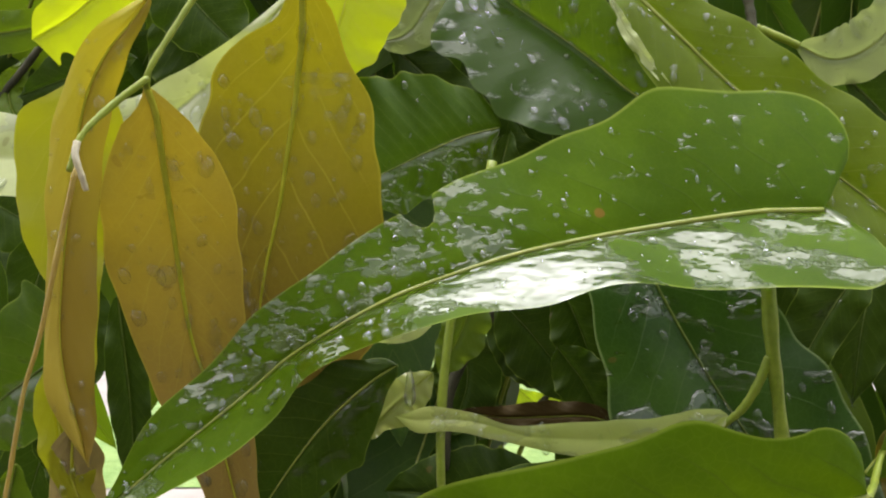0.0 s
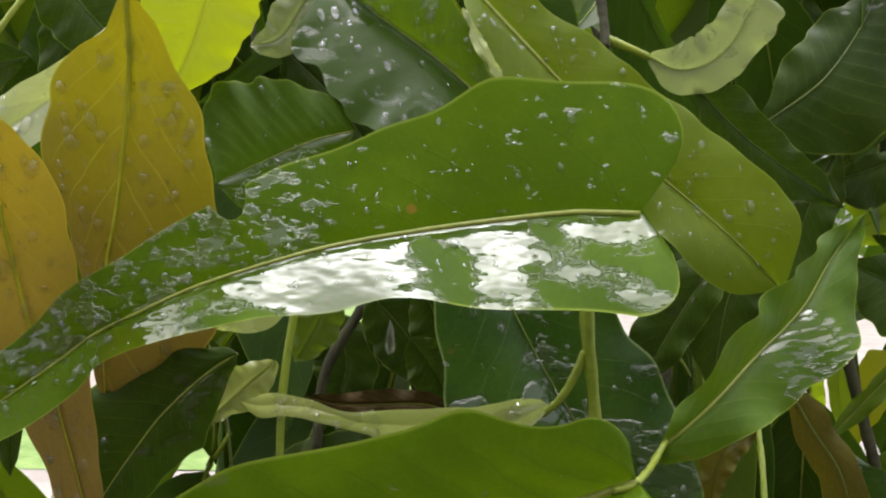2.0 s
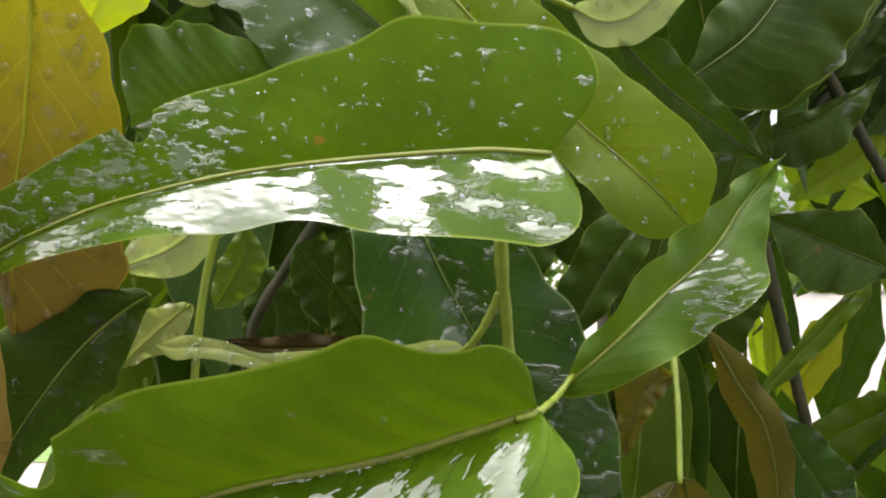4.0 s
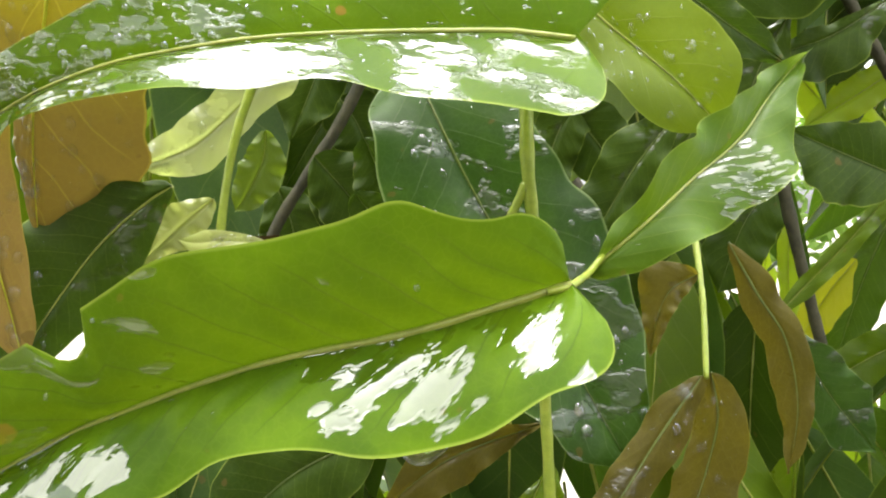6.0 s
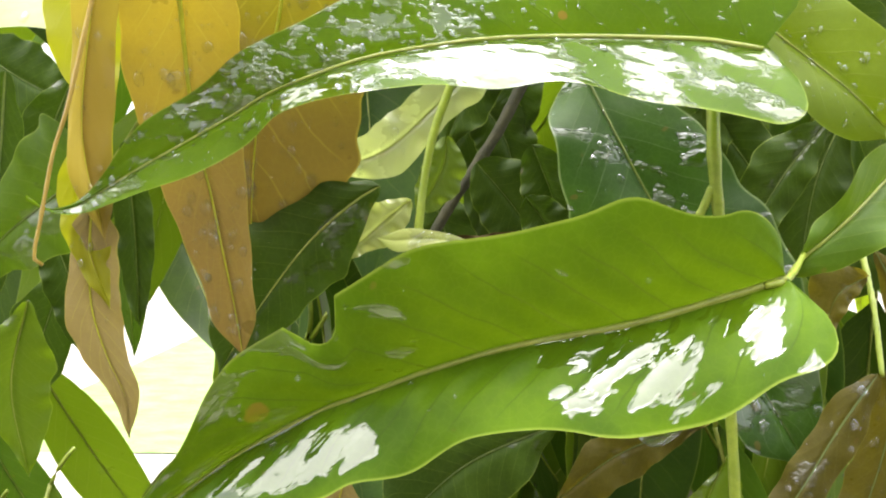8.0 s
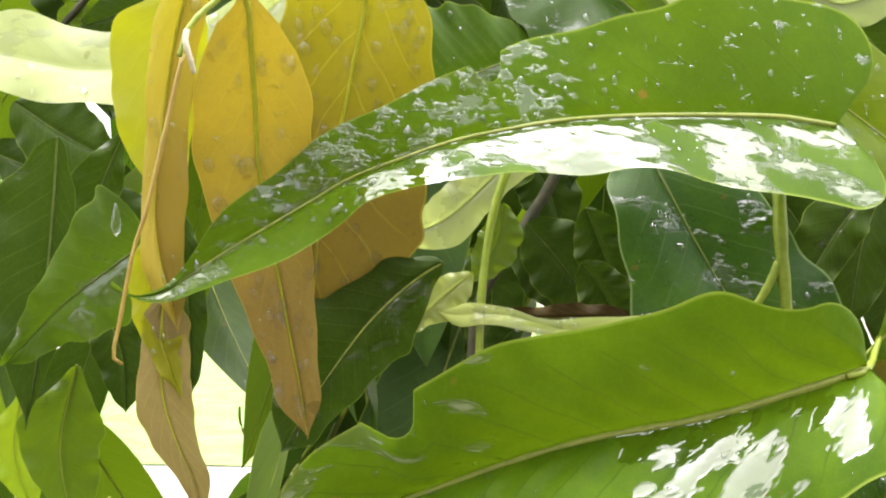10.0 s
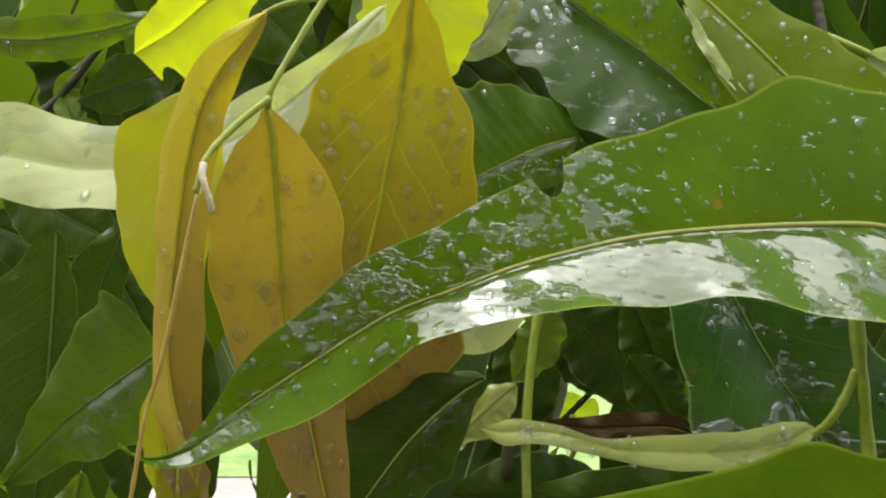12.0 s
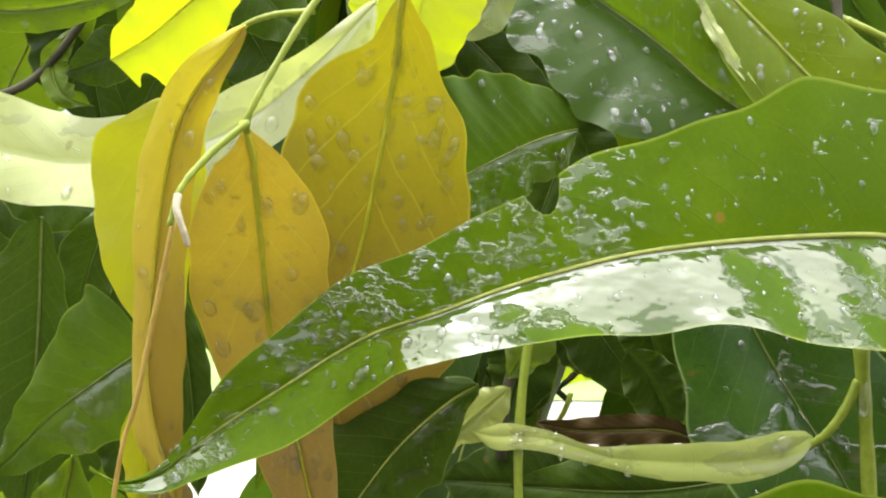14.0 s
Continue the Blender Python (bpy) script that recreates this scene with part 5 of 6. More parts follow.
leaf('leaf', DARKG, 'dark green wet leaf in the shade of the foliage',
     [(0.0240, 0.3600, 1.5401), (0.0178, 0.3600, 1.5173), (0.0077, 0.3600, 1.4906)],
     [0.0, 3.2, 6.3, 9.5, 12.5, 12.3, 11.8, 11.3, 10.8, 9.5, 6.3, 3.2, 0.0],
     [0.0, 2.7, 5.5, 8.2, 10.9, 12.2, 11.9, 11.6, 11.3, 11.1, 8.1, 4.1, 0.0],
     tilt=(0, 0), face=(-0.11, -0.99, 0.02))
leaf('leaf', DARKG, 'dark green wet leaf in the shade of the foliage',
     [(0.1221, 0.4000, 1.5427), (0.1000, 0.4000, 1.5200), (0.0801, 0.4000, 1.4928)],
     [0.0, 3.4, 6.7, 10.1, 13.5, 14.5, 14.3, 14.0, 13.7, 13.5, 11.8, 5.9, 0.0],
     [0.0, 3.6, 7.2, 10.8, 12.5, 12.5, 12.6, 12.7, 12.6, 9.8, 6.5, 3.3, 0.0],
     tilt=(0, 0), face=(-0.2, -0.97, -0.15))
leaf('leaf', DARKG, 'dark green wet leaf in the shade of the foliage',
     [(0.0338, 0.4000, 1.5245), (0.0162, 0.4000, 1.5000), (0.0009, 0.4000, 1.4732)],
     [0.0, 2.5, 5.1, 7.6, 10.2, 12.1, 11.5, 10.9, 10.4, 9.8, 8.8, 4.4, 0.0],
     [0.0, 3.2, 6.4, 9.5, 10.0, 9.9, 9.9, 9.8, 9.7, 8.4, 5.6, 2.8, 0.0],
     tilt=(0, 0), face=(0.07, -0.99, -0.08))
leaf('leaf', DARKG, 'dark green wet leaf in the shade of the foliage',
     [(-0.2066, 0.4200, 1.5143), (-0.1803, 0.4200, 1.5035), (-0.1517, 0.4200, 1.4882)],
     [0.0, 3.4, 6.8, 10.3, 12.1, 11.6, 11.2, 10.7, 10.2, 8.4, 5.6, 2.8, 0.0],
     [0.0, 2.7, 5.5, 8.2, 11.0, 13.4, 13.2, 12.9, 12.6, 12.3, 9.6, 4.8, 0.0],
     tilt=(0, 0), face=(0.36, -0.93, 0.04))

leaf('leaf', DARKBROWN, 'withered dark brown leaf curled over a pale one',
     [(0.0467, 0.2700, 1.4539), (0.0380, 0.2700, 1.4567), (0.0266, 0.2700, 1.4567), (0.0152, 0.2700, 1.4566), (0.0045, 0.2700, 1.4585)],
     [0.0, 2.0, 2.9, 3.5, 3.8, 4.0, 4.0, 3.8, 3.4, 2.9, 2.2, 1.4, 0.0],
     [0.0, 2.0, 2.9, 3.5, 3.8, 4.0, 4.0, 3.8, 3.4, 2.9, 2.2, 1.4, 0.0],
     tilt=(0, 0), face=(-0.17, -0.95, 0.25), drops=6)
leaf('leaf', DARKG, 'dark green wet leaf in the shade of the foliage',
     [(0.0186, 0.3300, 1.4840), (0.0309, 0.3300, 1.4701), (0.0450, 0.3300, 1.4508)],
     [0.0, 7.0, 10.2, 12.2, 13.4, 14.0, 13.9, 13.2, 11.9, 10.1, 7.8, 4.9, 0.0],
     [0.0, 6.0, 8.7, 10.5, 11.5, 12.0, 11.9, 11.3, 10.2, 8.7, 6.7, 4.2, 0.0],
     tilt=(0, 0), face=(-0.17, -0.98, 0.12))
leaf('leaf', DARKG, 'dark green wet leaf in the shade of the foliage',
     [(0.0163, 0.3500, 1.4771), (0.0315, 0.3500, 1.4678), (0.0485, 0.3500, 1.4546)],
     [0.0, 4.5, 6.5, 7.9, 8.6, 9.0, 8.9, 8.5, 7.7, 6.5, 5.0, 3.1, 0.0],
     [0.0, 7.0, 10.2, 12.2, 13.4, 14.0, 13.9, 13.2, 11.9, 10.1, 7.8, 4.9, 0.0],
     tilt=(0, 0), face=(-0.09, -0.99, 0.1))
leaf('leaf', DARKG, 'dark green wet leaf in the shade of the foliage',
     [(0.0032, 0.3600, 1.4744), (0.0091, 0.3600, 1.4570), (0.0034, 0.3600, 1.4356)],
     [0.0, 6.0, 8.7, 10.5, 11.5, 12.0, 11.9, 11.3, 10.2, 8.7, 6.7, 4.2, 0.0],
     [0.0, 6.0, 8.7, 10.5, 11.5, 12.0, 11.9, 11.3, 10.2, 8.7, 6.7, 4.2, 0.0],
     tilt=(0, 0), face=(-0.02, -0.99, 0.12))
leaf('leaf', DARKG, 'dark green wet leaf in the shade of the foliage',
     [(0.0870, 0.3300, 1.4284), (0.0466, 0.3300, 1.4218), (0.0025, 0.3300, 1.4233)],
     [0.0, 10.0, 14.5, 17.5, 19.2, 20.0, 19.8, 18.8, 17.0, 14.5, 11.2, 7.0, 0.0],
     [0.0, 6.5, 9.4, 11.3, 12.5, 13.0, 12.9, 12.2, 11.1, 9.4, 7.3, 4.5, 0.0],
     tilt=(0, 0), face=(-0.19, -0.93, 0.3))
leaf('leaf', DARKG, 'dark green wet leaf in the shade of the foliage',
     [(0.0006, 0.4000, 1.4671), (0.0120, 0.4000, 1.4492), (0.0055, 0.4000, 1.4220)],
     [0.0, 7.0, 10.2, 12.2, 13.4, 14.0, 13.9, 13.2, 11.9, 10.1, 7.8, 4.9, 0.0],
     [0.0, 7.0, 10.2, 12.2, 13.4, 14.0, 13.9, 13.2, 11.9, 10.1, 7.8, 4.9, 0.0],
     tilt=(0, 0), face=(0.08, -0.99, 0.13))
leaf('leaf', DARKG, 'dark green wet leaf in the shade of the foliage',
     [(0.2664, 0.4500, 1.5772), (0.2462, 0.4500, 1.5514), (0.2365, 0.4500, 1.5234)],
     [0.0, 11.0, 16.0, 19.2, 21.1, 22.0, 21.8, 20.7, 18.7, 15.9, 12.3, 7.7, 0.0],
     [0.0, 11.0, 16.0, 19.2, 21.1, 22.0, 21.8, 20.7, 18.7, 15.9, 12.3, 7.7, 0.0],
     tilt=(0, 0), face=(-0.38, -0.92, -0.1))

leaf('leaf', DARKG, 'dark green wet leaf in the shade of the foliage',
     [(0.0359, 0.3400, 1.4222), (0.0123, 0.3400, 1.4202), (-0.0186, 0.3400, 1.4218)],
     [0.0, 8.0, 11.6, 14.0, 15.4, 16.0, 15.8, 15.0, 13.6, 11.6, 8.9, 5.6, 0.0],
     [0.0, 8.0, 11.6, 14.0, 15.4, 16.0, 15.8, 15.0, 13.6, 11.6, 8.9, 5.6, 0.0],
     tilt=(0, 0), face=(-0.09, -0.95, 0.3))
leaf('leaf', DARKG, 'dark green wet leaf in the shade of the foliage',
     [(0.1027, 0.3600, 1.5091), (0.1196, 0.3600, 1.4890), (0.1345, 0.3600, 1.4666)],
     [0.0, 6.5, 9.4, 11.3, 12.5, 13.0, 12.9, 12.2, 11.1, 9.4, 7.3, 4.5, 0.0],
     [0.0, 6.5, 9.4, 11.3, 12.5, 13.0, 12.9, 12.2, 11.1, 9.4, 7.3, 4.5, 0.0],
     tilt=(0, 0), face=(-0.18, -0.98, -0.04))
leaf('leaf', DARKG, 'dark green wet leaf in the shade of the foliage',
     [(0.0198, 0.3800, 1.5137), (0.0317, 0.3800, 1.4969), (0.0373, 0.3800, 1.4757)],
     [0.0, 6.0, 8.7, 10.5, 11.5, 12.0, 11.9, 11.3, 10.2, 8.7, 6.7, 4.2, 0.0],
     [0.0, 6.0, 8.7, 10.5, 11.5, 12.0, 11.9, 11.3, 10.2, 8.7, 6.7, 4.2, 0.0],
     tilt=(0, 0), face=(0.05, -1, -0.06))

leaf('leaf', DARKG, 'dark green wet leaf in the shade of the foliage',
     [(-0.0921, 0.3000, 1.4867), (-0.0887, 0.3000, 1.4576), (-0.0869, 0.3000, 1.4285)],
     [0.0, 3.0, 4.4, 5.2, 5.8, 6.0, 5.9, 5.6, 5.1, 4.3, 3.4, 2.1, 0.0],
     [0.0, 3.0, 4.4, 5.2, 5.8, 6.0, 5.9, 5.6, 5.1, 4.3, 3.4, 2.1, 0.0],
     tilt=(0, 0), face=(0.28, -0.95, 0.14))
leaf('leaf', DARKG, 'dark green wet leaf in the shade of the foliage',
     [(0.0225, 0.3800, 1.5411), (0.0335, 0.3800, 1.5201), (0.0402, 0.3800, 1.4989)],
     [0.0, 6.5, 9.4, 11.3, 12.5, 13.0, 12.9, 12.2, 11.1, 9.4, 7.3, 4.5, 0.0],
     [0.0, 6.5, 9.4, 11.3, 12.5, 13.0, 12.9, 12.2, 11.1, 9.4, 7.3, 4.5, 0.0],
     tilt=(0, 0), face=(-0.05, -0.99, -0.16))

leaf('leaf', DARKG, 'dark green wet leaf in the shade of the foliage',
     [(0.0356, 0.3100, 1.4888), (0.0423, 0.3100, 1.4724), (0.0473, 0.3100, 1.4543)],
     [0.0, 4.5, 6.5, 7.9, 8.6, 9.0, 8.9, 8.5, 7.7, 6.5, 5.0, 3.1, 0.0],
     [0.0, 4.5, 6.5, 7.9, 8.6, 9.0, 8.9, 8.5, 7.7, 6.5, 5.0, 3.1, 0.0],
     tilt=(0, 0), face=(-0.21, -0.97, 0.11))
leaf('leaf', YELLOWG, 'bright yellow-green leaf beyond a dark branch',
     [(0.2773, 0.4600, 1.5351), (0.2549, 0.4600, 1.5203), (0.2313, 0.4600, 1.5055)],
     [0.0, 4.5, 6.5, 7.9, 8.6, 9.0, 8.9, 8.5, 7.7, 6.5, 5.0, 3.1, 0.0],
     [0.0, 4.5, 6.5, 7.9, 8.6, 9.0, 8.9, 8.5, 7.7, 6.5, 5.0, 3.1, 0.0],
     tilt=(0, 0), face=(-0.39, -0.92, -0.09))

leaf('leaf', DARKG, 'dark green wet leaf in the shade of the foliage',
     [(-0.1667, 0.3600, 1.5255), (-0.1486, 0.3600, 1.5136), (-0.1285, 0.3600, 1.5038)],
     [0.0, 7.0, 10.2, 12.2, 13.4, 14.0, 13.9, 13.2, 11.9, 10.1, 7.8, 4.9, 0.0],
     [0.0, 7.0, 10.2, 12.2, 13.4, 14.0, 13.9, 13.2, 11.9, 10.1, 7.8, 4.9, 0.0],
     tilt=(0, 0), face=(0.33, -0.94, -0.07))
leaf('leaf', DARKG, 'dark green wet leaf in the shade of the foliage',
     [(-0.1248, 0.3400, 1.4947), (-0.1159, 0.3400, 1.4768), (-0.1125, 0.3400, 1.4551)],
     [0.0, 5.0, 7.3, 8.7, 9.6, 10.0, 9.9, 9.4, 8.5, 7.2, 5.6, 3.5, 0.0],
     [0.0, 5.0, 7.3, 8.7, 9.6, 10.0, 9.9, 9.4, 8.5, 7.2, 5.6, 3.5, 0.0],
     tilt=(0, 0), face=(0.27, -0.95, 0.13))
leaf('leaf', DARKG, 'dark green wet leaf in the shade of the foliage',
     [(-0.0885, 0.3300, 1.5922), (-0.0741, 0.3300, 1.5744), (-0.0598, 0.3300, 1.5602)],
     [0.0, 7.0, 10.2, 12.2, 13.4, 14.0, 13.9, 13.2, 11.9, 10.1, 7.8, 4.9, 0.0],
     [0.0, 7.0, 10.2, 12.2, 13.4, 14.0, 13.9, 13.2, 11.9, 10.1, 7.8, 4.9, 0.0],
     tilt=(0, 0), face=(0.22, -0.95, -0.21))

leaf('leaf', DARKG, 'dark green wet leaf in the shade of the foliage',
     [(-0.0892, 0.3400, 1.5774), (-0.0769, 0.3400, 1.5599), (-0.0680, 0.3400, 1.5422)],
     [0.0, 8.0, 11.6, 14.0, 15.4, 16.0, 15.8, 15.0, 13.6, 11.6, 8.9, 5.6, 0.0],
     [0.0, 8.0, 11.6, 14.0, 15.4, 16.0, 15.8, 15.0, 13.6, 11.6, 8.9, 5.6, 0.0],
     tilt=(0, 0), face=(0.15, -0.98, -0.14))
leaf('leaf', DARKG, 'dark green wet leaf in the shade of the foliage',
     [(-0.1268, 0.3300, 1.4607), (-0.1177, 0.3300, 1.4373), (-0.1159, 0.3300, 1.4174)],
     [0.0, 4.5, 6.5, 7.9, 8.6, 9.0, 8.9, 8.5, 7.7, 6.5, 5.0, 3.1, 0.0],
     [0.0, 4.5, 6.5, 7.9, 8.6, 9.0, 8.9, 8.5, 7.7, 6.5, 5.0, 3.1, 0.0],
     tilt=(0, 0), face=(0.27, -0.95, 0.18))

leaf('leaf', DARKG, 'dark green wet leaf in the shade of the foliage',
     [(0.0331, 0.3000, 1.4717), (0.0412, 0.3000, 1.4606), (0.0472, 0.3000, 1.4469)],
     [0.0, 4.0, 5.8, 7.0, 7.7, 8.0, 7.9, 7.5, 6.8, 5.8, 4.5, 2.8, 0.0],
     [0.0, 4.0, 5.8, 7.0, 7.7, 8.0, 7.9, 7.5, 6.8, 5.8, 4.5, 2.8, 0.0],
     tilt=(0, 0), face=(-0.2, -0.96, 0.21))

# a drop hanging from the edge of the broad leaf
bm = bmesh.new()
bmesh.ops.create_uvsphere(bm, u_segments=20, v_segments=14, radius=1.0)
for v in bm.verts:
    x, y, z = v.co
    v.co = Vector((0.0523, 0.1885, 1.4204)) - low_leaf.location + Vector((0.0052 * x * (1 - 0.25 * max(-z, 0)), 0.003 * y, 0.0034 * z if z < 0 else 0.0012 * z))
    v.co.z += 0.0016 * x
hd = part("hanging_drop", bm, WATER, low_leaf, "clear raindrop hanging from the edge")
hd.visible_shadow = False

# ---- shaded foliage behind ----
def simple_leaf_mesh(length, width, bend, fold, seed):
    rng = np.random.default_rng(seed)
    bm = bmesh.new()
    uvl = bm.loops.layers.uv.new("leaf")
    rows, cols = 14, 4
    ph = rng.uniform(0, 6, 3)
    g = {}
    for i in range(rows + 1):
        u = i / rows
        w = width * (math.sin(math.pi * u ** 0.85) ** 0.8 if 0 < u < 1 else 0)
        for k in range(-cols, cols + 1):
            v = k / cols
            z = -bend * length * u * u + fold * w * abs(v) + 0.03 * width * math.sin(14 * u + ph[0]) * v * v * 2
            g[i, k] = bm.verts.new((w * v, u * length, z))
    for i in range(rows):
        for k in range(-cols, cols):
            f = bm.faces.new((g[i, k], g[i, k + 1], g[i + 1, k + 1], g[i + 1, k]))
            for lp, (a, b) in zip(f.loops, ((i, k), (i, k + 1), (i + 1, k + 1), (i + 1, k))):
                lp[uvl].uv = (a / rows, 0.5 + 0.5 * b / cols)
    return bm


def back_leaf(q, mat):
    """One of the plainer leaves deep in the foliage: blade, midrib, stalk."""
    length, width = 0.13 + 0.012 * q, 0.022 + 0.003 * (q % 3)
    bend = 0.1 + 0.07 * q
    o = new("leaf")
    part("blade", simple_leaf_mesh(length, width, bend, 0.15 + 0.1 * (q % 3), q), mat, o)
    c = np.array([(0, length * u, -bend * length * u * u - 0.0003) for u in np.linspace(0, 0.97, 12)])
    part("midrib", tube(c, [0.0009 * (1.1 - u) for u in np.linspace(0, 1, 12)], 6), RIB, o)
    c = np.array([(0.002 * u, -0.018 * u, 0.006 * u * u) for u in np.linspace(0, 1, 6)])
    part("petiole", tube(c, [0.001] * 6, 6), STEM, o)
    return tagged(o, "dark green leaf deep in the shaded foliage", "leaf", "shaded background leaves")


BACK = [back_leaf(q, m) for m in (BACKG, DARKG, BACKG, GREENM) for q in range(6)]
rng = np.random.default_rng(5)


def in_gap(x, y, z):
    """The gaps low at the sides through which the lawn and paving show."""
    return -0.37 * y < x < -0.21 * y and z < 1.54 - 0.12 * y


def open_gap(p):
    """The two low gaps at the side through which paving and lawn show, one among the twigs and one beyond the dark branch."""
    a, c = (p.x + 0.012) / (p.y + 0.027), (p.z - 1.478) / (p.y + 0.027)
    b, d = (p.x + 0.0235) / (p.y - 0.0074), (p.z - 1.5079) / (p.y - 0.0074)
    e, f = (p.x - 0.05) / (p.y + 0.0184), (p.z - 1.4719) / (p.y + 0.0184)
    return (-0.232 < a < -0.192 and -0.235 < c < -0.11) or (-0.32 < a < -0.245 and -0.235 < c < -0.19) or (0.425 < e < 0.5 and -0.115 < f < -0.04) or (p.y < 0.79 and 0.118 < b < 0.152 and -0.185 < d < -0.15)


def along(m, length):
    return [m @ Vector((0, u * length, -0.25 * length * u * u)) for u in (0.0, 0.25, 0.5, 0.75, 1.0)]


def clear(m, length):
    """True if a leaf at m keeps behind the near leaves and out of the bright gaps."""
    for p in along(m, length):
        a, c = (p.x - 0.05) / (p.y + 0.017), (p.z - 1.5) / (p.y + 0.017)
        if p.y < 0.325 or open_gap(p) or (p.y < 0.6 and 0.37 < a < 0.46 and -0.19 < c < -0.1) or (p.y < 0.44 and 0.25 < a < 0.5 and -0.27 < c < -0.05):
            return False
    return True


made = 0
while made < 285:
    y = 0.37 + 0.38 * rng.random()
    x = rng.uniform(-1, 1) * (0.46 * y + 0.1) + 0.015
    z = 1.55 + rng.uniform(-1, 1) * (0.27 * y + 0.11)
    if made > 240:  # the upper fringe
        x, y, z = rng.uniform(-0.12, 0.36), rng.uniform(0.36, 0.5), rng.uniform(1.66, 1.78)
    elif made > 205:  # the lower fringe
        x, y, z = rng.uniform(-0.07, 0.34), rng.uniform(0.36, 0.55), rng.uniform(1.36, 1.5)
    if in_gap(x, y, z) and rng.random() < 0.9:
        continue
    m = Matrix.Translation((x, y, z)) @ pose(0, 0, 0, rng.uniform(-120, -35), rng.uniform(-35, 35), rng.uniform(0, 360))
    if not clear(m, 0.16):
        continue
    if made < len(BACK):
        BACK[made].matrix_world = m
    else:
        copy_thing(BACK[int(rng.integers(len(BACK)))], m)
    made += 1

# the stem and limbs that carry the crown
tree = tagged(new("tree"), "slender dark-barked tree standing in the dark soil bed", "tree")
c = spline([(0.42, 1.5, 0.0), (0.4, 1.46, 0.7), (0.36, 1.4, 1.4), (0.38, 1.35, 2.0), (0.36, 1.3, 2.5)], 30)
part("trunk", tube(c, [0.05 - 0.0009 * i for i in range(30)], 14), BARK, tree)
for end in ((-0.4, 0.9, 2.15), (0.1, 0.75, 2.1), (0.7, 0.9, 2.2), (-0.2, 0.8, 1.85), (0.45, 0.7, 1.8), (0.9, 1.3, 2.3), (-0.3, 1.6, 2.3)):
    a = c[16 + int(10 * (end[2] - 1.8))]
    mid = (a + np.array(end)) / 2 + np.array((0, 0, 0.08))
    part("limb", tube(spline([a, mid, end], 14), [0.02 - 0.0011 * i for i in range(14)], 8), BARK, tree)

# the depth of the crown, where no leaf can be told from the next
src = []
for q in range(6):
    bm = simple_leaf_mesh(0.14 + 0.012 * q, 0.024 + 0.003 * (q % 3), 0.1 + 0.07 * q, 0.2, q + 20)
    bm.verts.ensure_lookup_table()
    src.append(([v.co.copy() for v in bm.verts], [[v.index for v in f.verts] for f in bm.faces], [[tuple(lp[bm.loops.layers.uv["leaf"]].uv) for lp in f.loops] for f in bm.faces]))
    bm.free()
verts, faces, uvs = [], [], []
made = 0
while made < 4330:
    y = 0.6 + 1.0 * rng.random()
    x = rng.uniform(-1, 1) * (0.5 * y + 0.15)
    z = 1.55 + rng.uniform(-1, 1) * (0.3 * y + 0.15)
    if 1750 < made < 2350:  # the lower fringe
        x, z = rng.uniform(-0.15, 0.5) * y, 1.52 - rng.uniform(0, 0.34) * y
    if made > 2350:  # leaves overhead, out of sight, added to block light from the sky
        x, y, z = rng.uniform(-1.2, 1.3), rng.uniform(0.5, 2.0), rng.uniform(1.95, 2.4)
    if made > 3300:  # unseen leaves close above, added to shade the right side
        x, y, z = rng.uniform(0.16, 0.6), rng.uniform(0.25, 0.7), rng.uniform(1.78, 1.98)
    if made > 3400:  # unseen leaves added close over the foliage behind to darken it
        x, y, z = rng.uniform(-0.5, 0.6), rng.uniform(0.42, 0.95), rng.uniform(1.84, 2.05)
    if made > 4150:  # more unseen leaves, added to deepen the shade on the right
        x, y, z = rng.uniform(0.14, 0.5), rng.uniform(0.27, 0.6), rng.uniform(1.76, 1.95)
    elif made > 3950:  # the far side of the crown
        y = rng.uniform(0.9, 1.3)
        x, z = 0.05 + rng.uniform(0.26, 0.55) * y, 1.5 + rng.uniform(0.02, 0.36) * y
    if in_gap(x, y, z) and rng.random() < 0.97:
        continue
    m = Matrix.Translation((x, y, z)) @ pose(0, 0, 0, rng.uniform(-120, -35), rng.uniform(-35, 35), rng.uniform(0, 360)) @ Matrix.Scale(rng.uniform(0.9, 1.3), 4)
    if made < 2350 and any(open_gap(p) for p in along(m, 0.18)):
        continue
    vs, fs, us = src[int(rng.integers(6))]
    k = len(verts)
    verts += [m @ v for v in vs]
    faces += [[k + i for i in f] for f in fs]
    uvs += [c for f in us for c in f]
    made += 1
me = bpy.data.meshes.new("background_foliage")
me.from_pydata(verts, [], faces)
layer = me.uv_layers.new(name="leaf")
layer.data.foreach_set("uv", np.array(uvs, dtype=np.float32).ravel())
for p in me.polygons:
    p.use_smooth = True
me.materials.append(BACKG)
tagged(new("background_foliage", me), "dense dark green foliage deep in the crown, with unseen leaves added to block light", "foliage", kind="stuff")


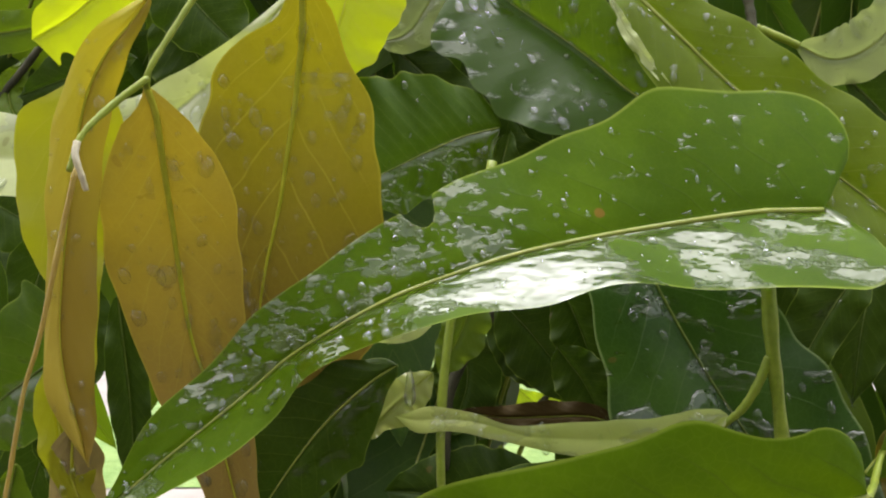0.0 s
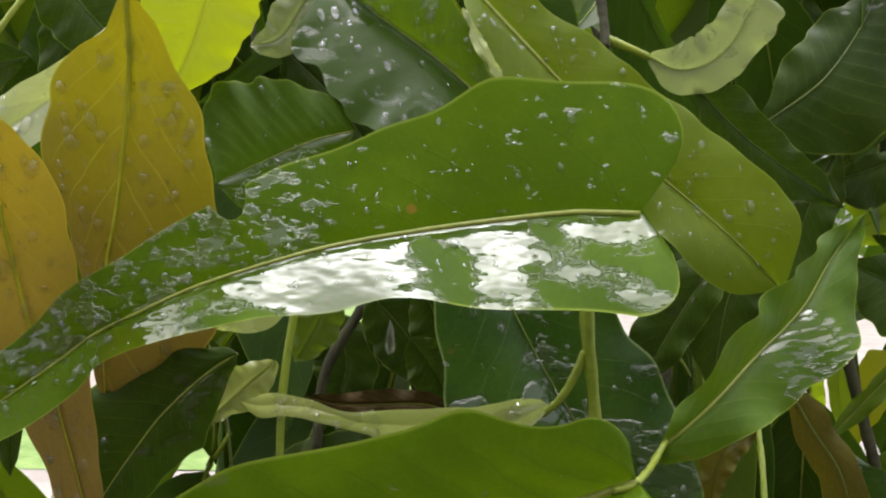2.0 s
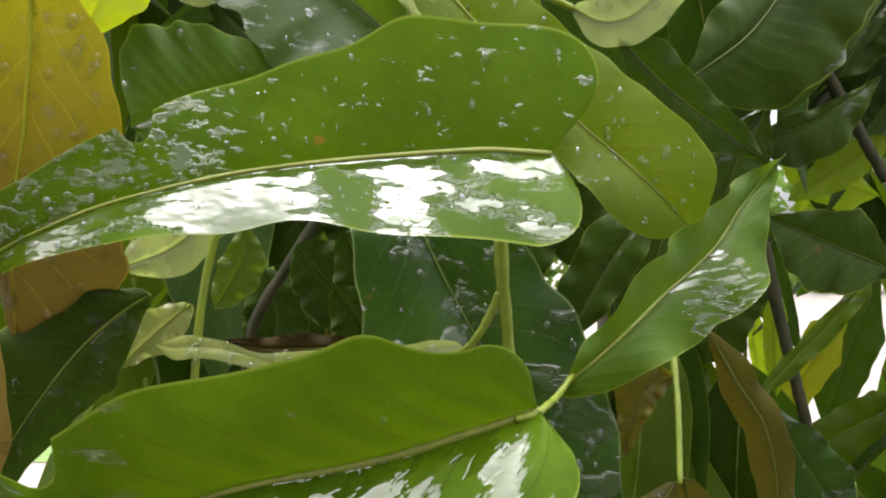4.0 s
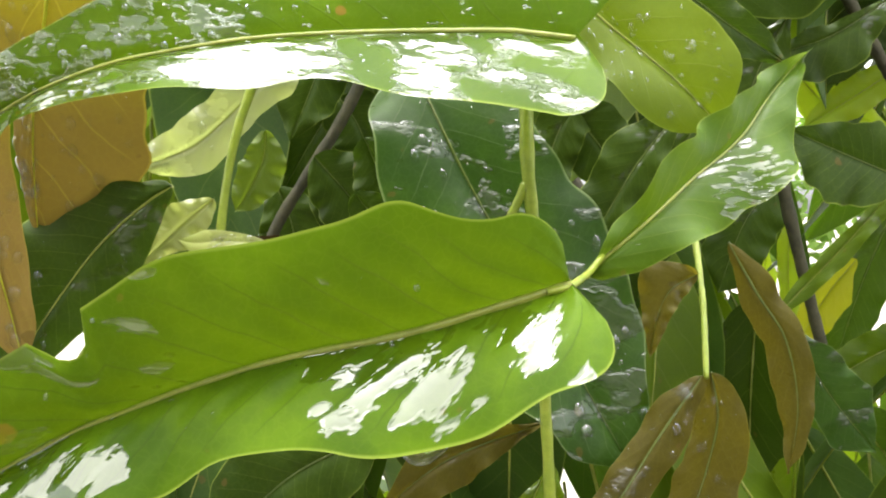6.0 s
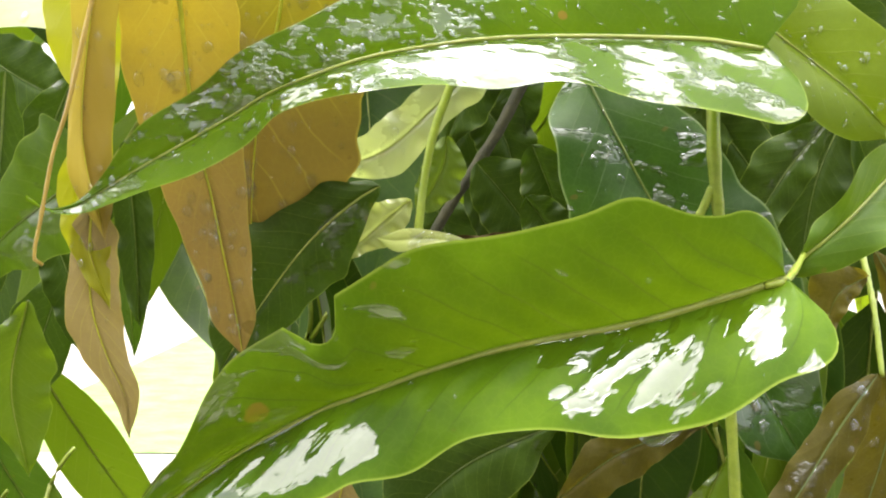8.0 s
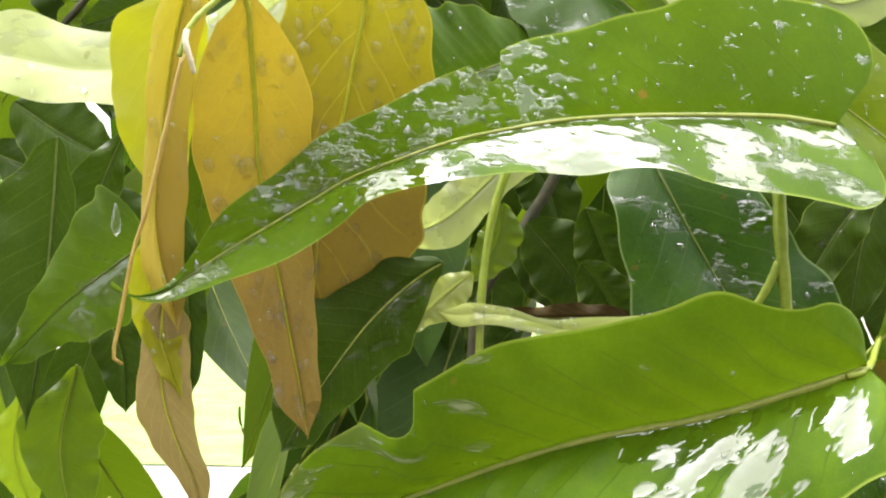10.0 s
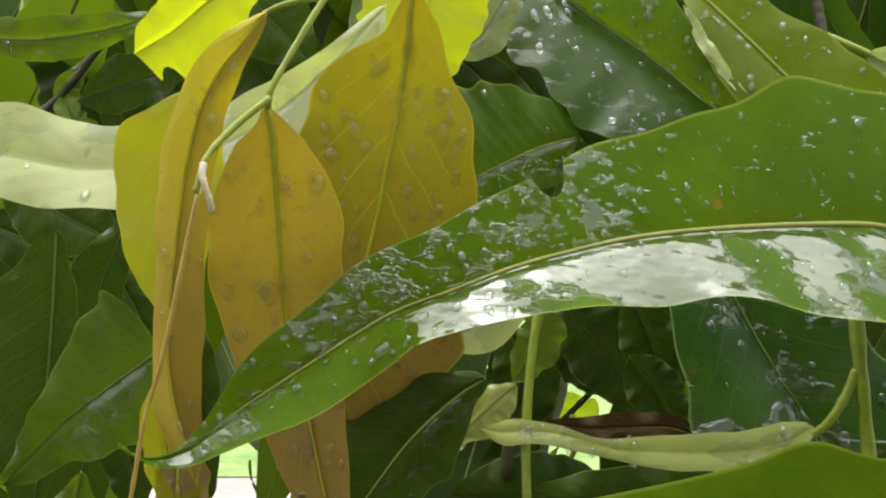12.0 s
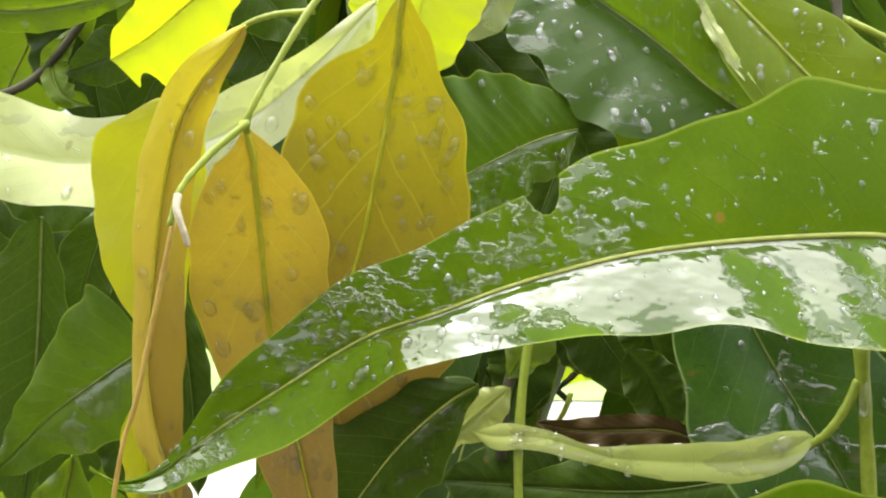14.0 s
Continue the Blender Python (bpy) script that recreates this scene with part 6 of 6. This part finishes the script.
# ---- raindrops that fall past the leaves ----
def falling_drop(place, t):
    """A raindrop that passes place at t seconds. Returns it and its rows."""
    bm = bmesh.new()
    bmesh.ops.create_uvsphere(bm, u_segments=12, v_segments=10, radius=0.0012)
    for v in bm.verts:
        s = v.co.z / 0.0012
        v.co.x *= 1 - 0.3 * max(s, 0)
        v.co.y *= 1 - 0.3 * max(s, 0)
        v.co.z *= 4.5 if s > 0 else 2.0
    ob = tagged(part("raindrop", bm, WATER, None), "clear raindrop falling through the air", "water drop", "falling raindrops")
    p = Vector(place)
    rows = [(0.0, 0.62), (t - 0.3, 0.62), (t - 0.15, 0.24), (t, 0.0), (t + 0.1, -0.24), (t + 0.4, 0.08 - p.z), (14.0, 0.08 - p.z)]
    if t < 0.4:
        rows = [(t, 0.0), (t + 0.1, -0.24), (t + 0.4, 0.08 - p.z), (14.0, 0.08 - p.z)]
    if t > 13.5:
        rows = [(0.0, 0.62), (t - 0.3, 0.62), (t - 0.15, 0.24), (t, 0.0)]
    return ob, [(q, pose(p.x, p.y, p.z + dz)) for q, dz in rows]


FALLING = [falling_drop(place, t) for place, t in (
    ((-0.0063, 0.2100, 1.4706), 0.0), ((0.0297, 0.2150, 1.4787), 2.0), ((0.0716, 0.2250, 1.4872), 6.2),
    ((-0.0872, 0.2200, 1.4801), 10.0), ((-0.0476, 0.2000, 1.4705), 12.9), ((0.0690, 0.2250, 1.4737), 14.0))]

MAIN_PIVOT = Vector((0.1000, 0.2520, 1.5103))
# seconds, degrees about the x, y and z axes, metres across, away and up: the large leaf nods under the rain
MAIN_NODS = [
    (0.0, -10.48, -8.60, -3.70, 0.0001, -0.0004, 0.0014),
    (0.5, -9.48, -7.90, -3.60, 0.0001, -0.0004, 0.0014),
    (1.0, -1.92, -5.16, -3.51, -0.0003, -0.0050, 0.0021),
    (1.5, 3.03, -4.22, -4.82, -0.0012, -0.0095, 0.0015),
    (2.0, 1.40, -3.90, -6.60, -0.0008, -0.0102, 0.0011),
    (2.5, 0.37, -2.87, -8.07, -0.0004, -0.0109, 0.0007),
    (3.0, 1.70, -3.43, -7.96, -0.0003, -0.0082, 0.0011),
    (5.5, -3.21, -1.36, -11.01, -0.0018, -0.0131, 0.0006),
    (6.0, -2.78, -1.07, -9.29, -0.0017, -0.0112, 0.0007),
    (7.0, -1.52, -0.49, -6.23, -0.0009, -0.0074, 0.0011),
    (9.5, 1.14, 0.86, 0.90, 0.0008, 0.0020, 0.0022),
    (10.0, 0.85, 0.95, -1.19, 0.0017, -0.0003, 0.0013),
    (10.5, 0.43, 1.10, -0.33, 0.0012, 0.0000, -0.0000),
    (11.0, 2.01, 2.35, 0.12, 0.0018, 0.0004, -0.0005),
    (11.5, 2.58, 3.01, 1.88, 0.0015, 0.0007, -0.0017),
    (12.0, -0.27, 1.75, 0.99, 0.0023, -0.0007, -0.0020),
    (12.5, 2.67, 3.09, 0.40, 0.0018, -0.0021, -0.0023),
    (13.0, 2.23, 3.02, 0.65, 0.0018, -0.0019, -0.0024),
    (14.0, 1.85, 2.89, 1.14, 0.0018, -0.0015, -0.0026),
]


def motions():
    rest = main_leaf.location.copy()
    rows = []
    for t, ax, ay, az, dx, dy, dz in MAIN_NODS:
        v = Vector((radians(ax), radians(ay), radians(az)))
        turn = Matrix.Rotation(v.length, 4, v.normalized())
        rows.append((t, Matrix.Translation(MAIN_PIVOT + Vector((dx, dy, dz))) @ turn @ Matrix.Translation(rest - MAIN_PIVOT)))
    walk(main_leaf, rows)
    for drop, path in FALLING:
        walk(drop, path)


motions()
